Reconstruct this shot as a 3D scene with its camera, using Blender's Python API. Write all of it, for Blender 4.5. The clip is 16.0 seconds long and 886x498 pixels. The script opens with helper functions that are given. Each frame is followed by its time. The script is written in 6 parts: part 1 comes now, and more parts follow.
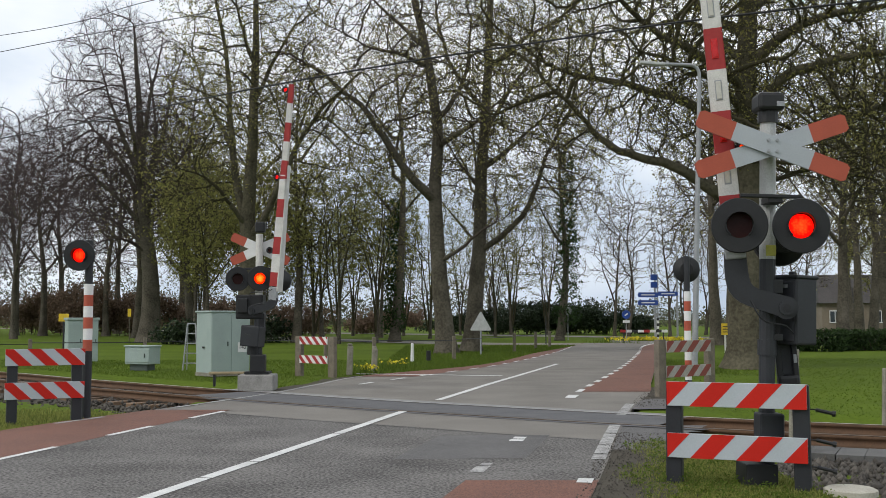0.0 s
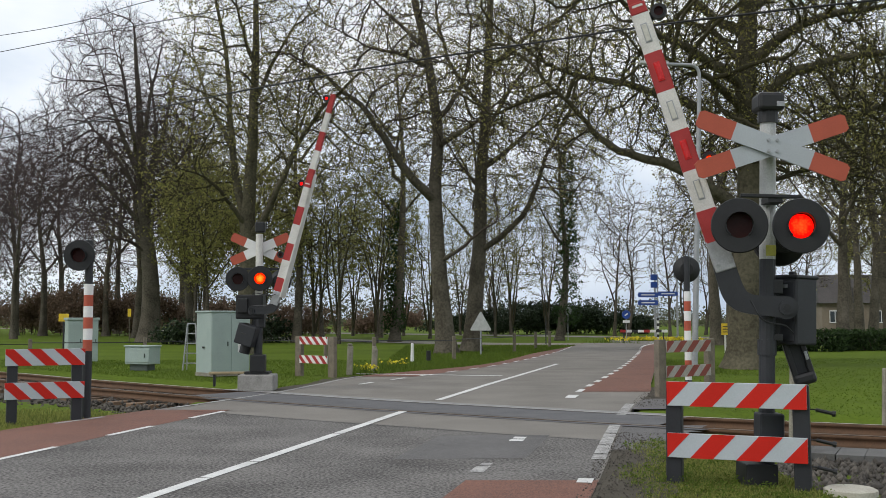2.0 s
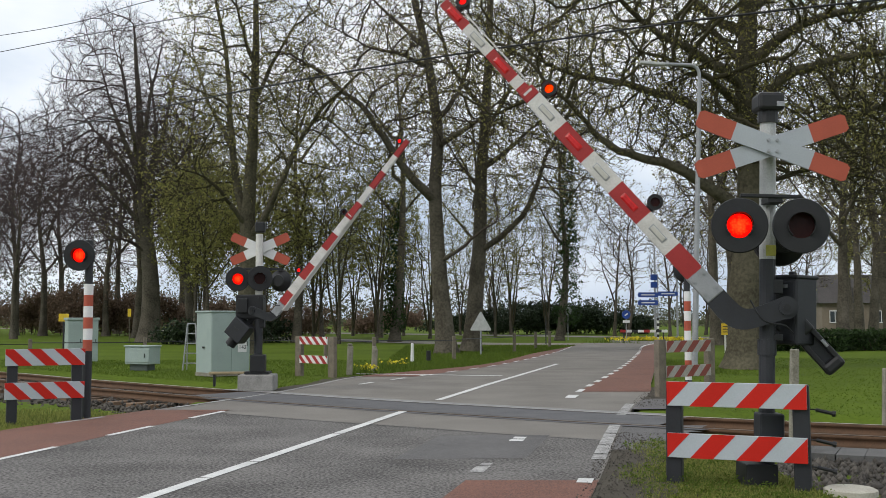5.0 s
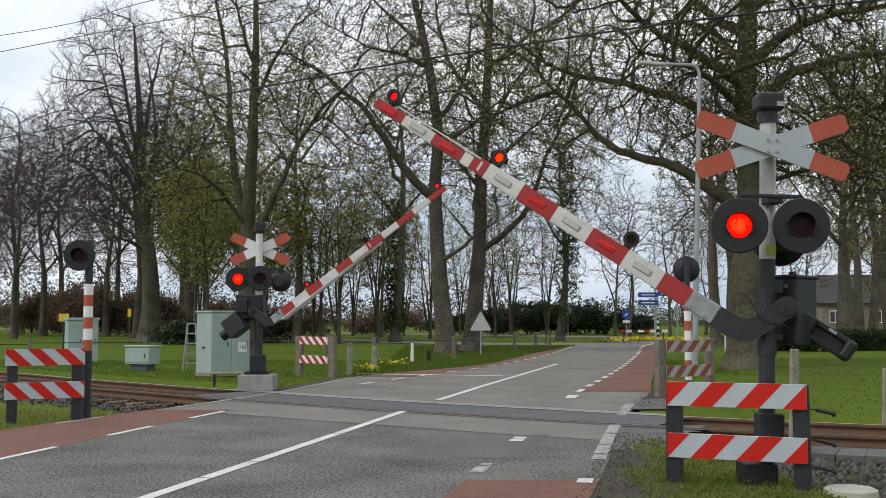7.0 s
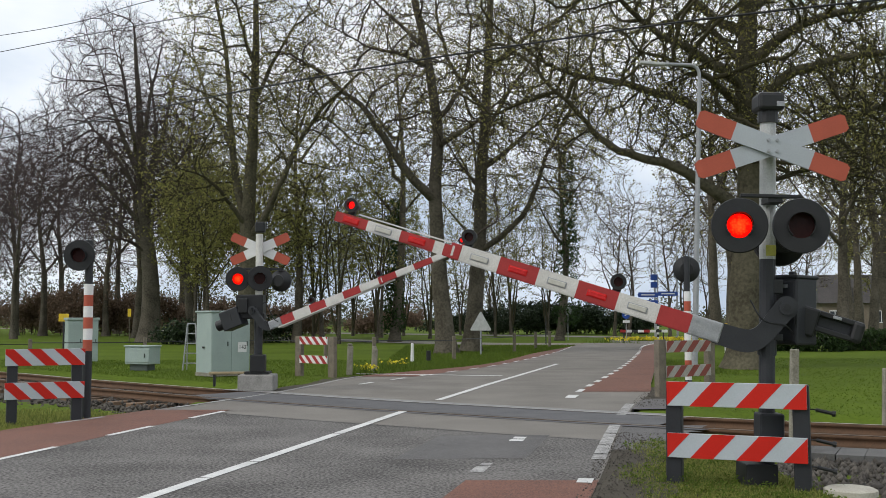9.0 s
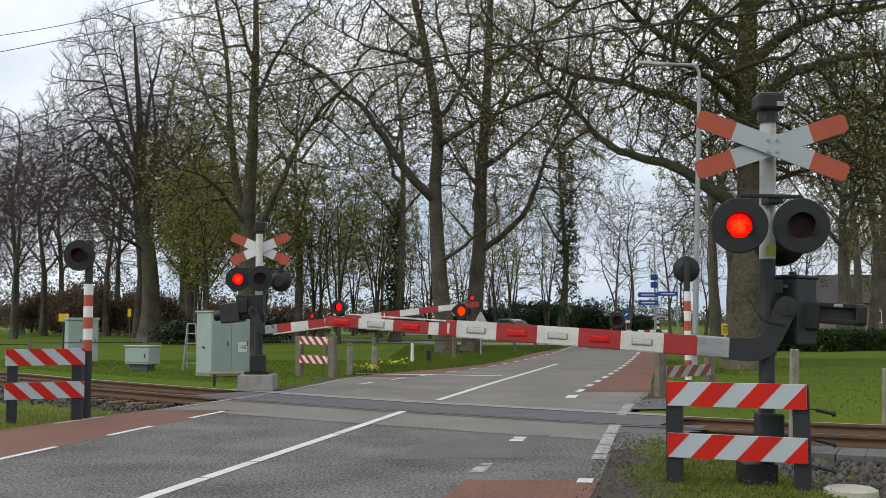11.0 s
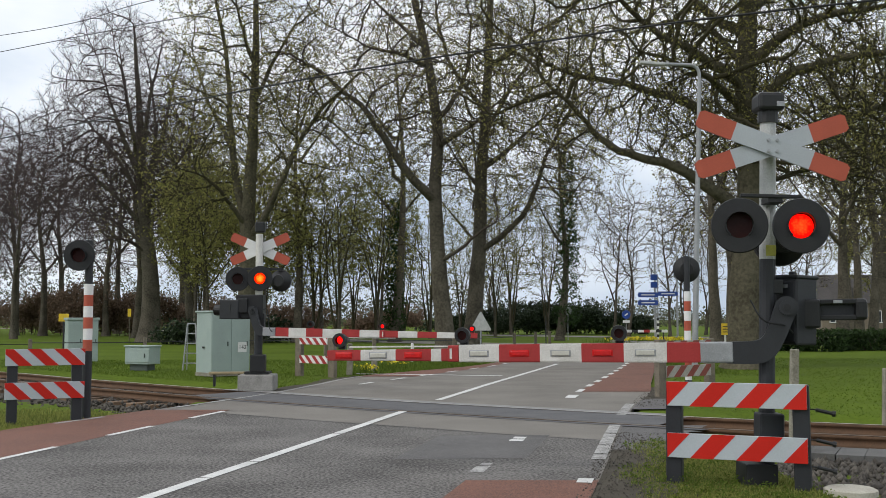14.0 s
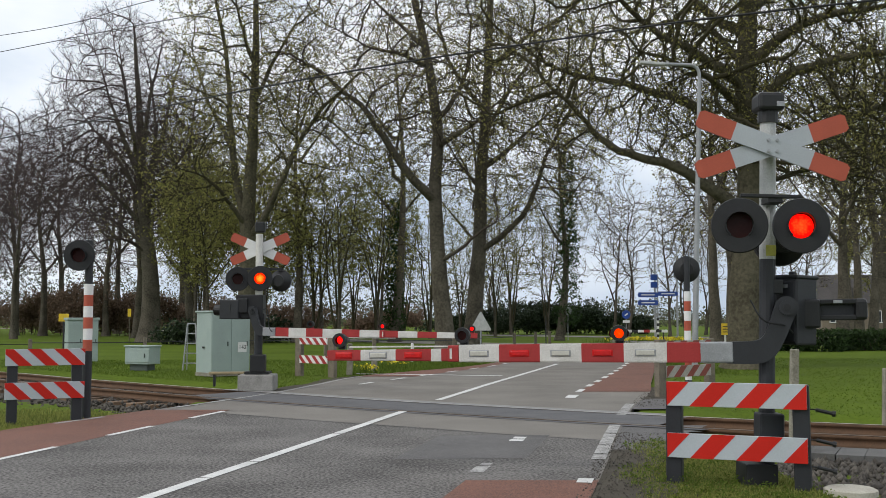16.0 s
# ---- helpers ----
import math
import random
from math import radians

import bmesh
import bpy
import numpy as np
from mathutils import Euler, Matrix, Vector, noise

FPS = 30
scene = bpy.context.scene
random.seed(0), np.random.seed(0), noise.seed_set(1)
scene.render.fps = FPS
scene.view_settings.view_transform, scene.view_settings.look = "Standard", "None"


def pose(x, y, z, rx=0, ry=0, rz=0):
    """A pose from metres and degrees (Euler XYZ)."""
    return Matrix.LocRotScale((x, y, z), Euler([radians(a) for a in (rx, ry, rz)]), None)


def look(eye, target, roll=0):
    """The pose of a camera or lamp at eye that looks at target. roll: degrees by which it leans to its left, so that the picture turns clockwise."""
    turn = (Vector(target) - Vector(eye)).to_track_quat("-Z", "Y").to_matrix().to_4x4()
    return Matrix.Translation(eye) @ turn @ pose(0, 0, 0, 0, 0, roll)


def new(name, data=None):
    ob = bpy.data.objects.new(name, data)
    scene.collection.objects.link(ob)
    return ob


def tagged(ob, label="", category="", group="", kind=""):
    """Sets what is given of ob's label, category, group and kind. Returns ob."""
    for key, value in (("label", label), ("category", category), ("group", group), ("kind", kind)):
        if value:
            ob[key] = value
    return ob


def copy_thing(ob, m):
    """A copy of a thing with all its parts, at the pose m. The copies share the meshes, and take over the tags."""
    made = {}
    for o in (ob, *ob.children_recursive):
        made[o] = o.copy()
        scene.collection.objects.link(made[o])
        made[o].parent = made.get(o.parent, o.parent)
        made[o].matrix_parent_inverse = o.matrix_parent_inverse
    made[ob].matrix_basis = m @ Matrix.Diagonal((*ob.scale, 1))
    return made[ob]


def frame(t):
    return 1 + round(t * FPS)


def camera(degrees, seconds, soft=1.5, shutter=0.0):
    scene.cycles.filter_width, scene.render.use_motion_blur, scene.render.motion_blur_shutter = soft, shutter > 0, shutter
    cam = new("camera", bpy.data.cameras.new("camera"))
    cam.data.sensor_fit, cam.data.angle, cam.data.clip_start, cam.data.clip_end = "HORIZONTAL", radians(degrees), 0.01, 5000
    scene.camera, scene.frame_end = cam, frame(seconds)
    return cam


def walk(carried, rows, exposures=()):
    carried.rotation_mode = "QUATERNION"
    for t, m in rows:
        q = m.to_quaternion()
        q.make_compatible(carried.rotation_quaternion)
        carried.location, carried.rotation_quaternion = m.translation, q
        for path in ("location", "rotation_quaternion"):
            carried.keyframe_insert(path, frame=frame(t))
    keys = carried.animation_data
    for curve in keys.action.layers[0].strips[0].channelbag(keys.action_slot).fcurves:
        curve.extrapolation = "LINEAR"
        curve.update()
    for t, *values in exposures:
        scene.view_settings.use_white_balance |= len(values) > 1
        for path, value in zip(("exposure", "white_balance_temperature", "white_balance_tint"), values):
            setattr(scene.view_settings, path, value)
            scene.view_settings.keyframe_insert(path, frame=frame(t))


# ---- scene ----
cam = camera(46.0, 16.0, soft=0.82)
EYE = (0.0, 0.0, 1.45)
VIEW = look(EYE, (0.0, 10.0, 2.1214))
walk(cam, [(0.0, VIEW), (16.0, VIEW)], exposures=[(0.0, -0.13), (16.0, -0.13)])

# ---- sky and sun: bright overcast ----
world = bpy.data.worlds.new("sky")
scene.world = world
world.use_nodes = True
wn, wl = world.node_tree.nodes, world.node_tree.links
wn.clear()
sky = wn.new("ShaderNodeTexSky")
sky.sky_type, sky.sun_disc = "NISHITA", False
sky.sun_elevation, sky.sun_rotation = radians(42), radians(-120)
sky.air_density, sky.dust_density = 1.0, 3.0
wco = wn.new("ShaderNodeTexCoord")
wmap = wn.new("ShaderNodeMapping")
wmap.inputs["Scale"].default_value = (1.0, 1.0, 2.6)
wno = wn.new("ShaderNodeTexNoise")
wno.inputs["Scale"].default_value, wno.inputs["Detail"].default_value = 2.6, 7
wra = wn.new("ShaderNodeValToRGB")
wra.color_ramp.elements[0].position, wra.color_ramp.elements[1].position = 0.36, 0.66
wra.color_ramp.elements[0].color = (6.0, 6.75, 7.7, 1)
wra.color_ramp.elements[1].color = (10.9, 10.9, 10.9, 1)
wmx = wn.new("ShaderNodeMix")
wmx.data_type = "RGBA"
wmx.inputs[0].default_value = 0.93
wbg = wn.new("ShaderNodeBackground")
wbg.inputs["Strength"].default_value = 0.135
wou = wn.new("ShaderNodeOutputWorld")
wl.new(wco.outputs["Generated"], wmap.inputs["Vector"])
wl.new(wmap.outputs["Vector"], wno.inputs["Vector"])
wl.new(wno.outputs["Fac"], wra.inputs["Fac"])
wl.new(sky.outputs["Color"], wmx.inputs[6])
wl.new(wra.outputs["Color"], wmx.inputs[7])
wse = wn.new("ShaderNodeSeparateXYZ")
wl.new(wco.outputs["Generated"], wse.inputs[0])
whz = wn.new("ShaderNodeValToRGB")
whz.color_ramp.elements[0].position, whz.color_ramp.elements[1].position = 0.0, 0.2
whz.color_ramp.elements[0].color, whz.color_ramp.elements[1].color = (0.62, 0.68, 0.76, 1), (1, 1, 1, 1)
wl.new(wse.outputs["Z"], whz.inputs["Fac"])
wmu = wn.new("ShaderNodeMix")
wmu.data_type, wmu.blend_type = "RGBA", "MULTIPLY"
wmu.inputs[0].default_value = 1.0
wl.new(wmx.outputs[2], wmu.inputs[6])
wl.new(whz.outputs["Color"], wmu.inputs[7])
wl.new(wmu.outputs[2], wbg.inputs["Color"])
wl.new(wbg.outputs["Background"], wou.inputs["Surface"])
sun = new("sun", bpy.data.lights.new("sun", "SUN"))
sun.data.energy, sun.data.angle, sun.data.color = 1.45, radians(14), (1.0, 0.96, 0.9)
sun.matrix_world = look((-38, -12, 40), (0, 10, 0))


# ---- materials ----
def mat(name, color, rough=0.7, metal=0.0, color2=None, scale=8.0, fine=90.0, mix=0.6, bump=0.15, spec=0.4, island=0.0, rand=0.0, grain=0.5, thin=0.0):
    """Paint or natural surface: two noises of unlike size blend color and color2; fine relief."""
    m = bpy.data.materials.new(name)
    m.use_nodes = True
    n, l = m.node_tree.nodes, m.node_tree.links
    b = n["Principled BSDF"]
    color2 = color2 or tuple(c * 0.62 for c in color)
    co = n.new("ShaderNodeTexCoord")
    a = n.new("ShaderNodeTexNoise")
    a.inputs["Scale"].default_value, a.inputs["Detail"].default_value = scale, 6
    f = n.new("ShaderNodeTexNoise")
    f.inputs["Scale"].default_value, f.inputs["Detail"].default_value = fine, 3
    geo = n.new("ShaderNodeNewGeometry")
    l.new(geo.outputs["Position"], a.inputs["Vector"])
    l.new(geo.outputs["Position"], f.inputs["Vector"])
    add = n.new("ShaderNodeMath")
    add.operation = "MULTIPLY_ADD"
    add.inputs[1].default_value = grain
    l.new(f.outputs["Fac"], add.inputs[0])
    half = n.new("ShaderNodeMath")
    half.operation = "MULTIPLY"
    half.inputs[1].default_value = 1 - grain
    l.new(a.outputs["Fac"], half.inputs[0])
    l.new(half.outputs[0], add.inputs[2])
    src = add.outputs[0]
    for kind, amount in (("island", island), ("rand", rand)):
        if amount:
            if kind == "island":
                out = geo.outputs["Random Per Island"]
            else:
                out = n.new("ShaderNodeObjectInfo").outputs["Random"]
            s = n.new("ShaderNodeMath")
            s.operation = "MULTIPLY_ADD"
            s.inputs[1].default_value, s.inputs[2].default_value = amount, -amount / 2
            l.new(out, s.inputs[0])
            p = n.new("ShaderNodeMath")
            p.operation = "ADD"
            l.new(src, p.inputs[0])
            l.new(s.outputs[0], p.inputs[1])
            src = p.outputs[0]
    r = n.new("ShaderNodeValToRGB")
    r.color_ramp.elements[0].position, r.color_ramp.elements[1].position = 0.5 - 0.3 * mix, 0.5 + 0.3 * mix
    r.color_ramp.elements[0].color, r.color_ramp.elements[1].color = (*color2, 1), (*color, 1)
    l.new(src, r.inputs["Fac"])
    l.new(r.outputs["Color"], b.inputs["Base Color"])
    b.inputs["Roughness"].default_value, b.inputs["Metallic"].default_value = rough, metal
    b.inputs["Specular IOR Level"].default_value = spec
    if bump:
        u = n.new("ShaderNodeBump")
        u.inputs["Strength"].default_value, u.inputs["Distance"].default_value = bump, 0.02
        l.new(src, u.inputs["Height"])
        l.new(u.outputs["Normal"], b.inputs["Normal"])
    if thin:
        tr = n.new("ShaderNodeBsdfTranslucent")
        both = n.new("ShaderNodeMixShader")
        both.inputs[0].default_value = thin
        l.new(r.outputs["Color"], tr.inputs["Color"])
        l.new(b.outputs[0], both.inputs[1])
        l.new(tr.outputs[0], both.inputs[2])
        l.new(both.outputs[0], n["Material Output"].inputs["Surface"])
    return m


def glow(name, rim, core, strength, radius):
    """A lit lamp lens: hot centre, saturated rim, small facets."""
    m = bpy.data.materials.new(name)
    m.use_nodes = True
    n, l = m.node_tree.nodes, m.node_tree.links
    n.clear()
    co = n.new("ShaderNodeTexCoord")
    ln = n.new("ShaderNodeVectorMath")
    ln.operation = "LENGTH"
    v = n.new("ShaderNodeTexVoronoi")
    v.inputs["Scale"].default_value = 5 / radius
    add = n.new("ShaderNodeMath")
    add.operation = "MULTIPLY_ADD"
    add.inputs[1].default_value = 0.55 * radius
    r = n.new("ShaderNodeValToRGB")
    r.color_ramp.elements[0].position, r.color_ramp.elements[1].position = 0.3 * radius, 1.15 * radius
    r.color_ramp.elements[0].color, r.color_ramp.elements[1].color = (*core, 1), (*rim, 1)
    e = n.new("ShaderNodeEmission")
    e.inputs["Strength"].default_value = strength
    o = n.new("ShaderNodeOutputMaterial")
    l.new(co.outputs["Object"], ln.inputs[0])
    l.new(co.outputs["Object"], v.inputs["Vector"])
    l.new(v.outputs["Distance"], add.inputs[0])
    l.new(ln.outputs["Value"], add.inputs[2])
    l.new(add.outputs[0], r.inputs["Fac"])
    l.new(r.outputs["Color"], e.inputs["Color"])
    l.new(e.outputs["Emission"], o.inputs["Surface"])
    return m


ASPHALT = mat("asphalt", (0.225, 0.21, 0.188), 0.9, color2=(0.135, 0.125, 0.112), scale=0.7, fine=60, mix=0.5, bump=0.2, spec=0.2, grain=0.5)
ASPHALT_OLD = mat("coarse_asphalt", (0.2, 0.19, 0.18), 0.9, color2=(0.046, 0.043, 0.041), scale=0.8, fine=34, mix=0.36, bump=0.14, spec=0.2, grain=0.72)
ASPHALT_DARK = mat("asphalt_dark", (0.145, 0.139, 0.136), 0.9, color2=(0.068, 0.065, 0.064), scale=1.2, fine=60, grain=0.75, mix=0.42, bump=0.35)
RED_LANE = mat("red_asphalt", (0.215, 0.098, 0.068), 0.9, color2=(0.095, 0.05, 0.039), scale=1.0, fine=60, grain=0.75, mix=0.45, bump=0.3)
LINE = mat("road_paint", (0.72, 0.72, 0.7), 0.7, color2=(0.42, 0.42, 0.41), scale=3, fine=60, mix=0.7, bump=0.15)
LINE_WORN = mat("worn_road_paint", (0.42, 0.415, 0.4), 0.85, color2=(0.16, 0.155, 0.15), scale=7, fine=45, mix=0.35, bump=0.2)
GRASS = mat("grass_ground", (0.1, 0.144, 0.016), 0.95, color2=(0.058, 0.088, 0.011), scale=0.35, fine=14, mix=0.5, bump=0.6, spec=0.05)
BLADE = mat("grass_blade", (0.125, 0.178, 0.027), 0.85, color2=(0.076, 0.116, 0.018), scale=1.5, fine=30, mix=0.8, bump=0, spec=0.2, island=0.5, thin=0.45)
DRYBLADE = mat("dry_grass_blade", (0.29, 0.3, 0.085), 0.85, color2=(0.13, 0.155, 0.04), scale=1.5, fine=30, mix=0.8, bump=0, spec=0.2, island=0.6, thin=0.45)
SOIL = mat("verge_soil", (0.1, 0.09, 0.072), 0.95, color2=(0.045, 0.04, 0.032), scale=2.2, fine=40, mix=0.8, bump=0.6, spec=0.1)
STONE = mat("ballast_stone", (0.11, 0.098, 0.083), 0.9, color2=(0.032, 0.028, 0.024), scale=3, fine=50, mix=0.9, bump=0.4, island=0.5)
RUST = mat("rusty_rail", (0.14, 0.078, 0.042), 0.8, 0.1, color2=(0.07, 0.04, 0.024), scale=6, fine=70)
RAILTOP = mat("rail_head_steel", (0.5, 0.48, 0.46), 0.4, 0.3, scale=6, bump=0.05)
RAILTOP_DULL = mat("dull_rail_head", (0.2, 0.15, 0.11), 0.5, 0.2, color2=(0.09, 0.07, 0.055), scale=4, bump=0.05)
TIMBER = mat("sleeper_timber", (0.2, 0.13, 0.08), 0.9, color2=(0.09, 0.06, 0.04), scale=5, fine=60, bump=0.4, rand=0.3)
PANEL = mat("rubber_crossing_panel", (0.118, 0.117, 0.12), 0.8, color2=(0.07, 0.07, 0.073), scale=2, fine=60, bump=0.25)
STRIP = mat("pale_crossing_strip", (0.27, 0.265, 0.26), 0.8, color2=(0.17, 0.165, 0.16), scale=2, fine=40, bump=0.2)
CONCRETE = mat("concrete", (0.33, 0.32, 0.3), 0.9, color2=(0.165, 0.16, 0.15), scale=5, fine=60, bump=0.3)
CONCRETE_PALE = mat("pale_concrete", (0.46, 0.44, 0.38), 0.85, color2=(0.3, 0.28, 0.23), scale=6, fine=60, bump=0.25)
CONCRETE_OLD = mat("mossy_concrete", (0.3, 0.28, 0.23), 0.92, color2=(0.13, 0.125, 0.09), scale=6, fine=50, bump=0.35)
PATH_SLAB = mat("paving_slab", (0.117, 0.116, 0.112), 0.9, color2=(0.072, 0.069, 0.065), scale=4, fine=60, bump=0.25, rand=0.3)
BLACK = mat("black_paint", (0.014, 0.015, 0.016), 0.5, color2=(0.008, 0.008, 0.009), scale=7, bump=0.06)
DARKGREY = mat("dark_grey_paint", (0.024, 0.026, 0.03), 0.5, color2=(0.014, 0.015, 0.018), scale=6, bump=0.08)
GALV = mat("galvanised_steel", (0.36, 0.37, 0.38), 0.5, 0.4, color2=(0.23, 0.24, 0.25), scale=9, bump=0.1)
POLE_GREY = mat("light_grey_paint", (0.5, 0.51, 0.5), 0.55, color2=(0.3, 0.31, 0.3), scale=7, bump=0.1)
CROSS_GREY = mat("cross_grey_white", (0.4, 0.43, 0.46), 0.5, color2=(0.32, 0.345, 0.37), scale=3, bump=0.05)
WHITE = mat("white_sheeting", (0.74, 0.74, 0.73), 0.5, color2=(0.58, 0.58, 0.57), scale=4, bump=0.05)
WHITE_DIRTY = mat("weathered_white_paint", (0.66, 0.65, 0.62), 0.55, color2=(0.42, 0.41, 0.38), scale=5, bump=0.1)
SHEET = mat("bluish_white_sheeting", (0.430, 0.473, 0.499), 0.45, color2=(0.361, 0.396, 0.421), scale=4, bump=0.05)
RED = mat("red_sheeting", (0.52, 0.018, 0.01), 0.5, color2=(0.42, 0.015, 0.008), scale=4, bump=0.05, spec=0.2)
RED_FADED = mat("faded_red_paint", (0.36, 0.04, 0.04), 0.55, color2=(0.27, 0.028, 0.026), scale=5, bump=0.1, spec=0.25)
RED_BRICKY = mat("faded_orange_red_sheeting", (0.42, 0.085, 0.045), 0.55, color2=(0.32, 0.065, 0.036), scale=5, bump=0.06)
RED_OLD = mat("weathered_dark_red_paint", (0.26, 0.06, 0.045), 0.7, color2=(0.16, 0.04, 0.03), scale=6, bump=0.1)
WHITE_OLD = mat("weathered_grey_white_paint", (0.4, 0.38, 0.34), 0.7, color2=(0.24, 0.225, 0.2), scale=6, bump=0.1)
RED_REFLECTOR = mat("red_reflector", (0.6, 0.012, 0.012), 0.25, scale=20, bump=0.05)
GREY_REFLECTOR = mat("white_reflector", (0.52, 0.51, 0.46), 0.25, color2=(0.4, 0.39, 0.34), scale=20, bump=0.05)
YELLOW = mat("yellow_plastic", (0.75, 0.52, 0.03), 0.5, scale=5, bump=0.05)
YELLOWGREEN = mat("yellow_green_band", (0.5, 0.48, 0.1), 0.6, scale=8, bump=0.1)
BLUE = mat("blue_sign", (0.02, 0.07, 0.33), 0.45, scale=3, bump=0.03)
CABINET = mat("cabinet_grey_green", (0.33, 0.4, 0.37), 0.55, color2=(0.25, 0.31, 0.285), scale=2.2, fine=50, bump=0.05)
CABINET_DARK = mat("cabinet_dark_seam", (0.08, 0.1, 0.09), 0.6, scale=4)
WOODPOST = mat("weathered_post_wood", (0.21, 0.18, 0.14), 0.92, color2=(0.1, 0.085, 0.065), scale=7, fine=60, bump=0.4)
PLANK = mat("bench_wood", (0.36, 0.29, 0.17), 0.85, color2=(0.2, 0.16, 0.09), scale=6, fine=60, bump=0.3)
LENS_OFF = mat("dark_red_lens", (0.035, 0.005, 0.003), 0.35, scale=30, bump=0.05, spec=0.15)
LAMP_ON = glow("lit_red_lens", (1.0, 0.004, 0.002), (1.0, 0.09, 0.012), 1.6, 0.1)
LAMP_AMBER = glow("lit_red_orange_lens", (1.0, 0.012, 0.0), (1.0, 0.42, 0.03), 1.9, 0.11)
LAMP_BOOM = glow("lit_boom_lens", (1.0, 0.03, 0.0), (1.0, 0.4, 0.03), 2.0, 0.035)
LAMP_TIP = glow("lit_small_lens", (1.0, 0.008, 0.008), (1.0, 0.12, 0.04), 1.6, 0.035)
BARK_GREY = mat("grey_brown_bark", (0.092, 0.076, 0.061), 0.95, color2=(0.037, 0.031, 0.025), scale=1.6, fine=16, mix=0.9, bump=0.7, spec=0.1)
BARK_GREEN = mat("mossy_bark", (0.076, 0.069, 0.040), 0.95, color2=(0.032, 0.029, 0.018), scale=1.4, fine=16, mix=0.9, bump=0.7, spec=0.1)
BARK_PURPLE = mat("purplish_twig_bark", (0.092, 0.072, 0.069), 0.95, color2=(0.044, 0.035, 0.034), scale=1.6, fine=16, mix=0.9, bump=0.6, spec=0.1)
TRUNK = mat("furrowed_trunk_bark", (0.128, 0.115, 0.089), 0.95, color2=(0.047, 0.041, 0.031), scale=1.3, fine=11, mix=0.5, bump=0.9, spec=0.1)
BUDS_GREEN = mat("fresh_olive_buds", (0.31, 0.29, 0.095), 0.8, color2=(0.16, 0.155, 0.05), scale=1.0, fine=20, bump=0, spec=0.2, island=0.6, thin=0.6)
TRUNK_MOSS = mat("mossy_trunk_bark", (0.126, 0.115, 0.079), 0.95, color2=(0.050, 0.045, 0.031), scale=1.3, fine=11, mix=0.5, bump=0.9, spec=0.1)
BUDS = mat("young_olive_leaves", (0.29, 0.265, 0.115), 0.8, color2=(0.145, 0.135, 0.058), scale=1.2, fine=20, bump=0, spec=0.2, island=0.6, thin=0.6)
LEAF_GREEN = mat("young_green_leaves", (0.25, 0.245, 0.075), 0.8, color2=(0.125, 0.125, 0.04), scale=0.8, fine=20, bump=0, spec=0.2, island=0.6, thin=0.6)
LEAF_PURPLE = mat("purple_brown_buds", (0.24, 0.17, 0.14), 0.85, color2=(0.13, 0.095, 0.085), scale=0.8, fine=20, bump=0, spec=0.2, island=0.6, thin=0.45)
LEAF_DARK = mat("evergreen_leaves", (0.029, 0.048, 0.018), 0.6, color2=(0.012, 0.022, 0.009), scale=0.8, fine=20, bump=0, spec=0.3, island=0.6)
HEDGE_LEAF = mat("hedge_leaves", (0.04, 0.075, 0.02), 0.7, color2=(0.018, 0.035, 0.01), scale=0.8, fine=20, bump=0, spec=0.3, island=0.6, thin=0.45)
WOODS = mat("distant_woods", (0.125, 0.13, 0.085), 0.95, color2=(0.075, 0.078, 0.055), scale=0.15, fine=3, bump=0, spec=0.0, island=0.5)
BROWN_LEAF = mat("brown_beech_leaves", (0.22, 0.155, 0.11), 0.85, color2=(0.12, 0.085, 0.06), scale=0.8, fine=20, bump=0, spec=0.2, island=0.6, thin=0.45)
FLOWER = mat("yellow_flowers", (0.75, 0.6, 0.02), 0.7, color2=(0.45, 0.42, 0.03), scale=5, fine=30, bump=0, island=0.5)
BRICK_WALL = mat("brown_house_brick", (0.210, 0.175, 0.133), 0.9, color2=(0.133, 0.108, 0.084), scale=0.8, fine=12)
ROOF = mat("dark_roof_tiles", (0.07, 0.063, 0.06), 0.9, color2=(0.04, 0.037, 0.035), scale=0.7, fine=8)
GLASS = mat("window_glass", (0.05, 0.06, 0.07), 0.1, scale=2, bump=0)
BAR = mat("black_marking", (0.03, 0.03, 0.03), 0.6, scale=9, bump=0)
CARPAINT = mat("silver_car_paint", (0.3, 0.31, 0.32), 0.3, 0.3, scale=3, bump=0)


# ---- mesh helpers ----
def part(name, bm, material, parent=None, label=""):
    me = bpy.data.meshes.new(name)
    bm.to_mesh(me)
    bm.free()
    me.materials.append(material)
    ob = new(name, me)
    if parent is not None:
        ob.parent = parent
    if label:
        ob["label"] = label
    return ob


def thing(name, m, label, category, group="", kind=""):
    ob = tagged(new(name), label, category, group, kind)
    ob.empty_display_size = 0.2
    ob.matrix_basis = m
    return ob


def box(size, at=(0, 0, 0), turn=(0, 0, 0), bevel=0.0, bm=None):
    bm = bm or bmesh.new()
    m = pose(*at, *turn) @ Matrix.Diagonal((*size, 1))
    made = bmesh.ops.create_cube(bm, size=1, matrix=m)
    if bevel:
        edges = {e for v in made["verts"] for e in v.link_edges}
        bmesh.ops.bevel(bm, geom=list(edges), offset=bevel, segments=2, affect="EDGES", profile=0.5)
    return bm


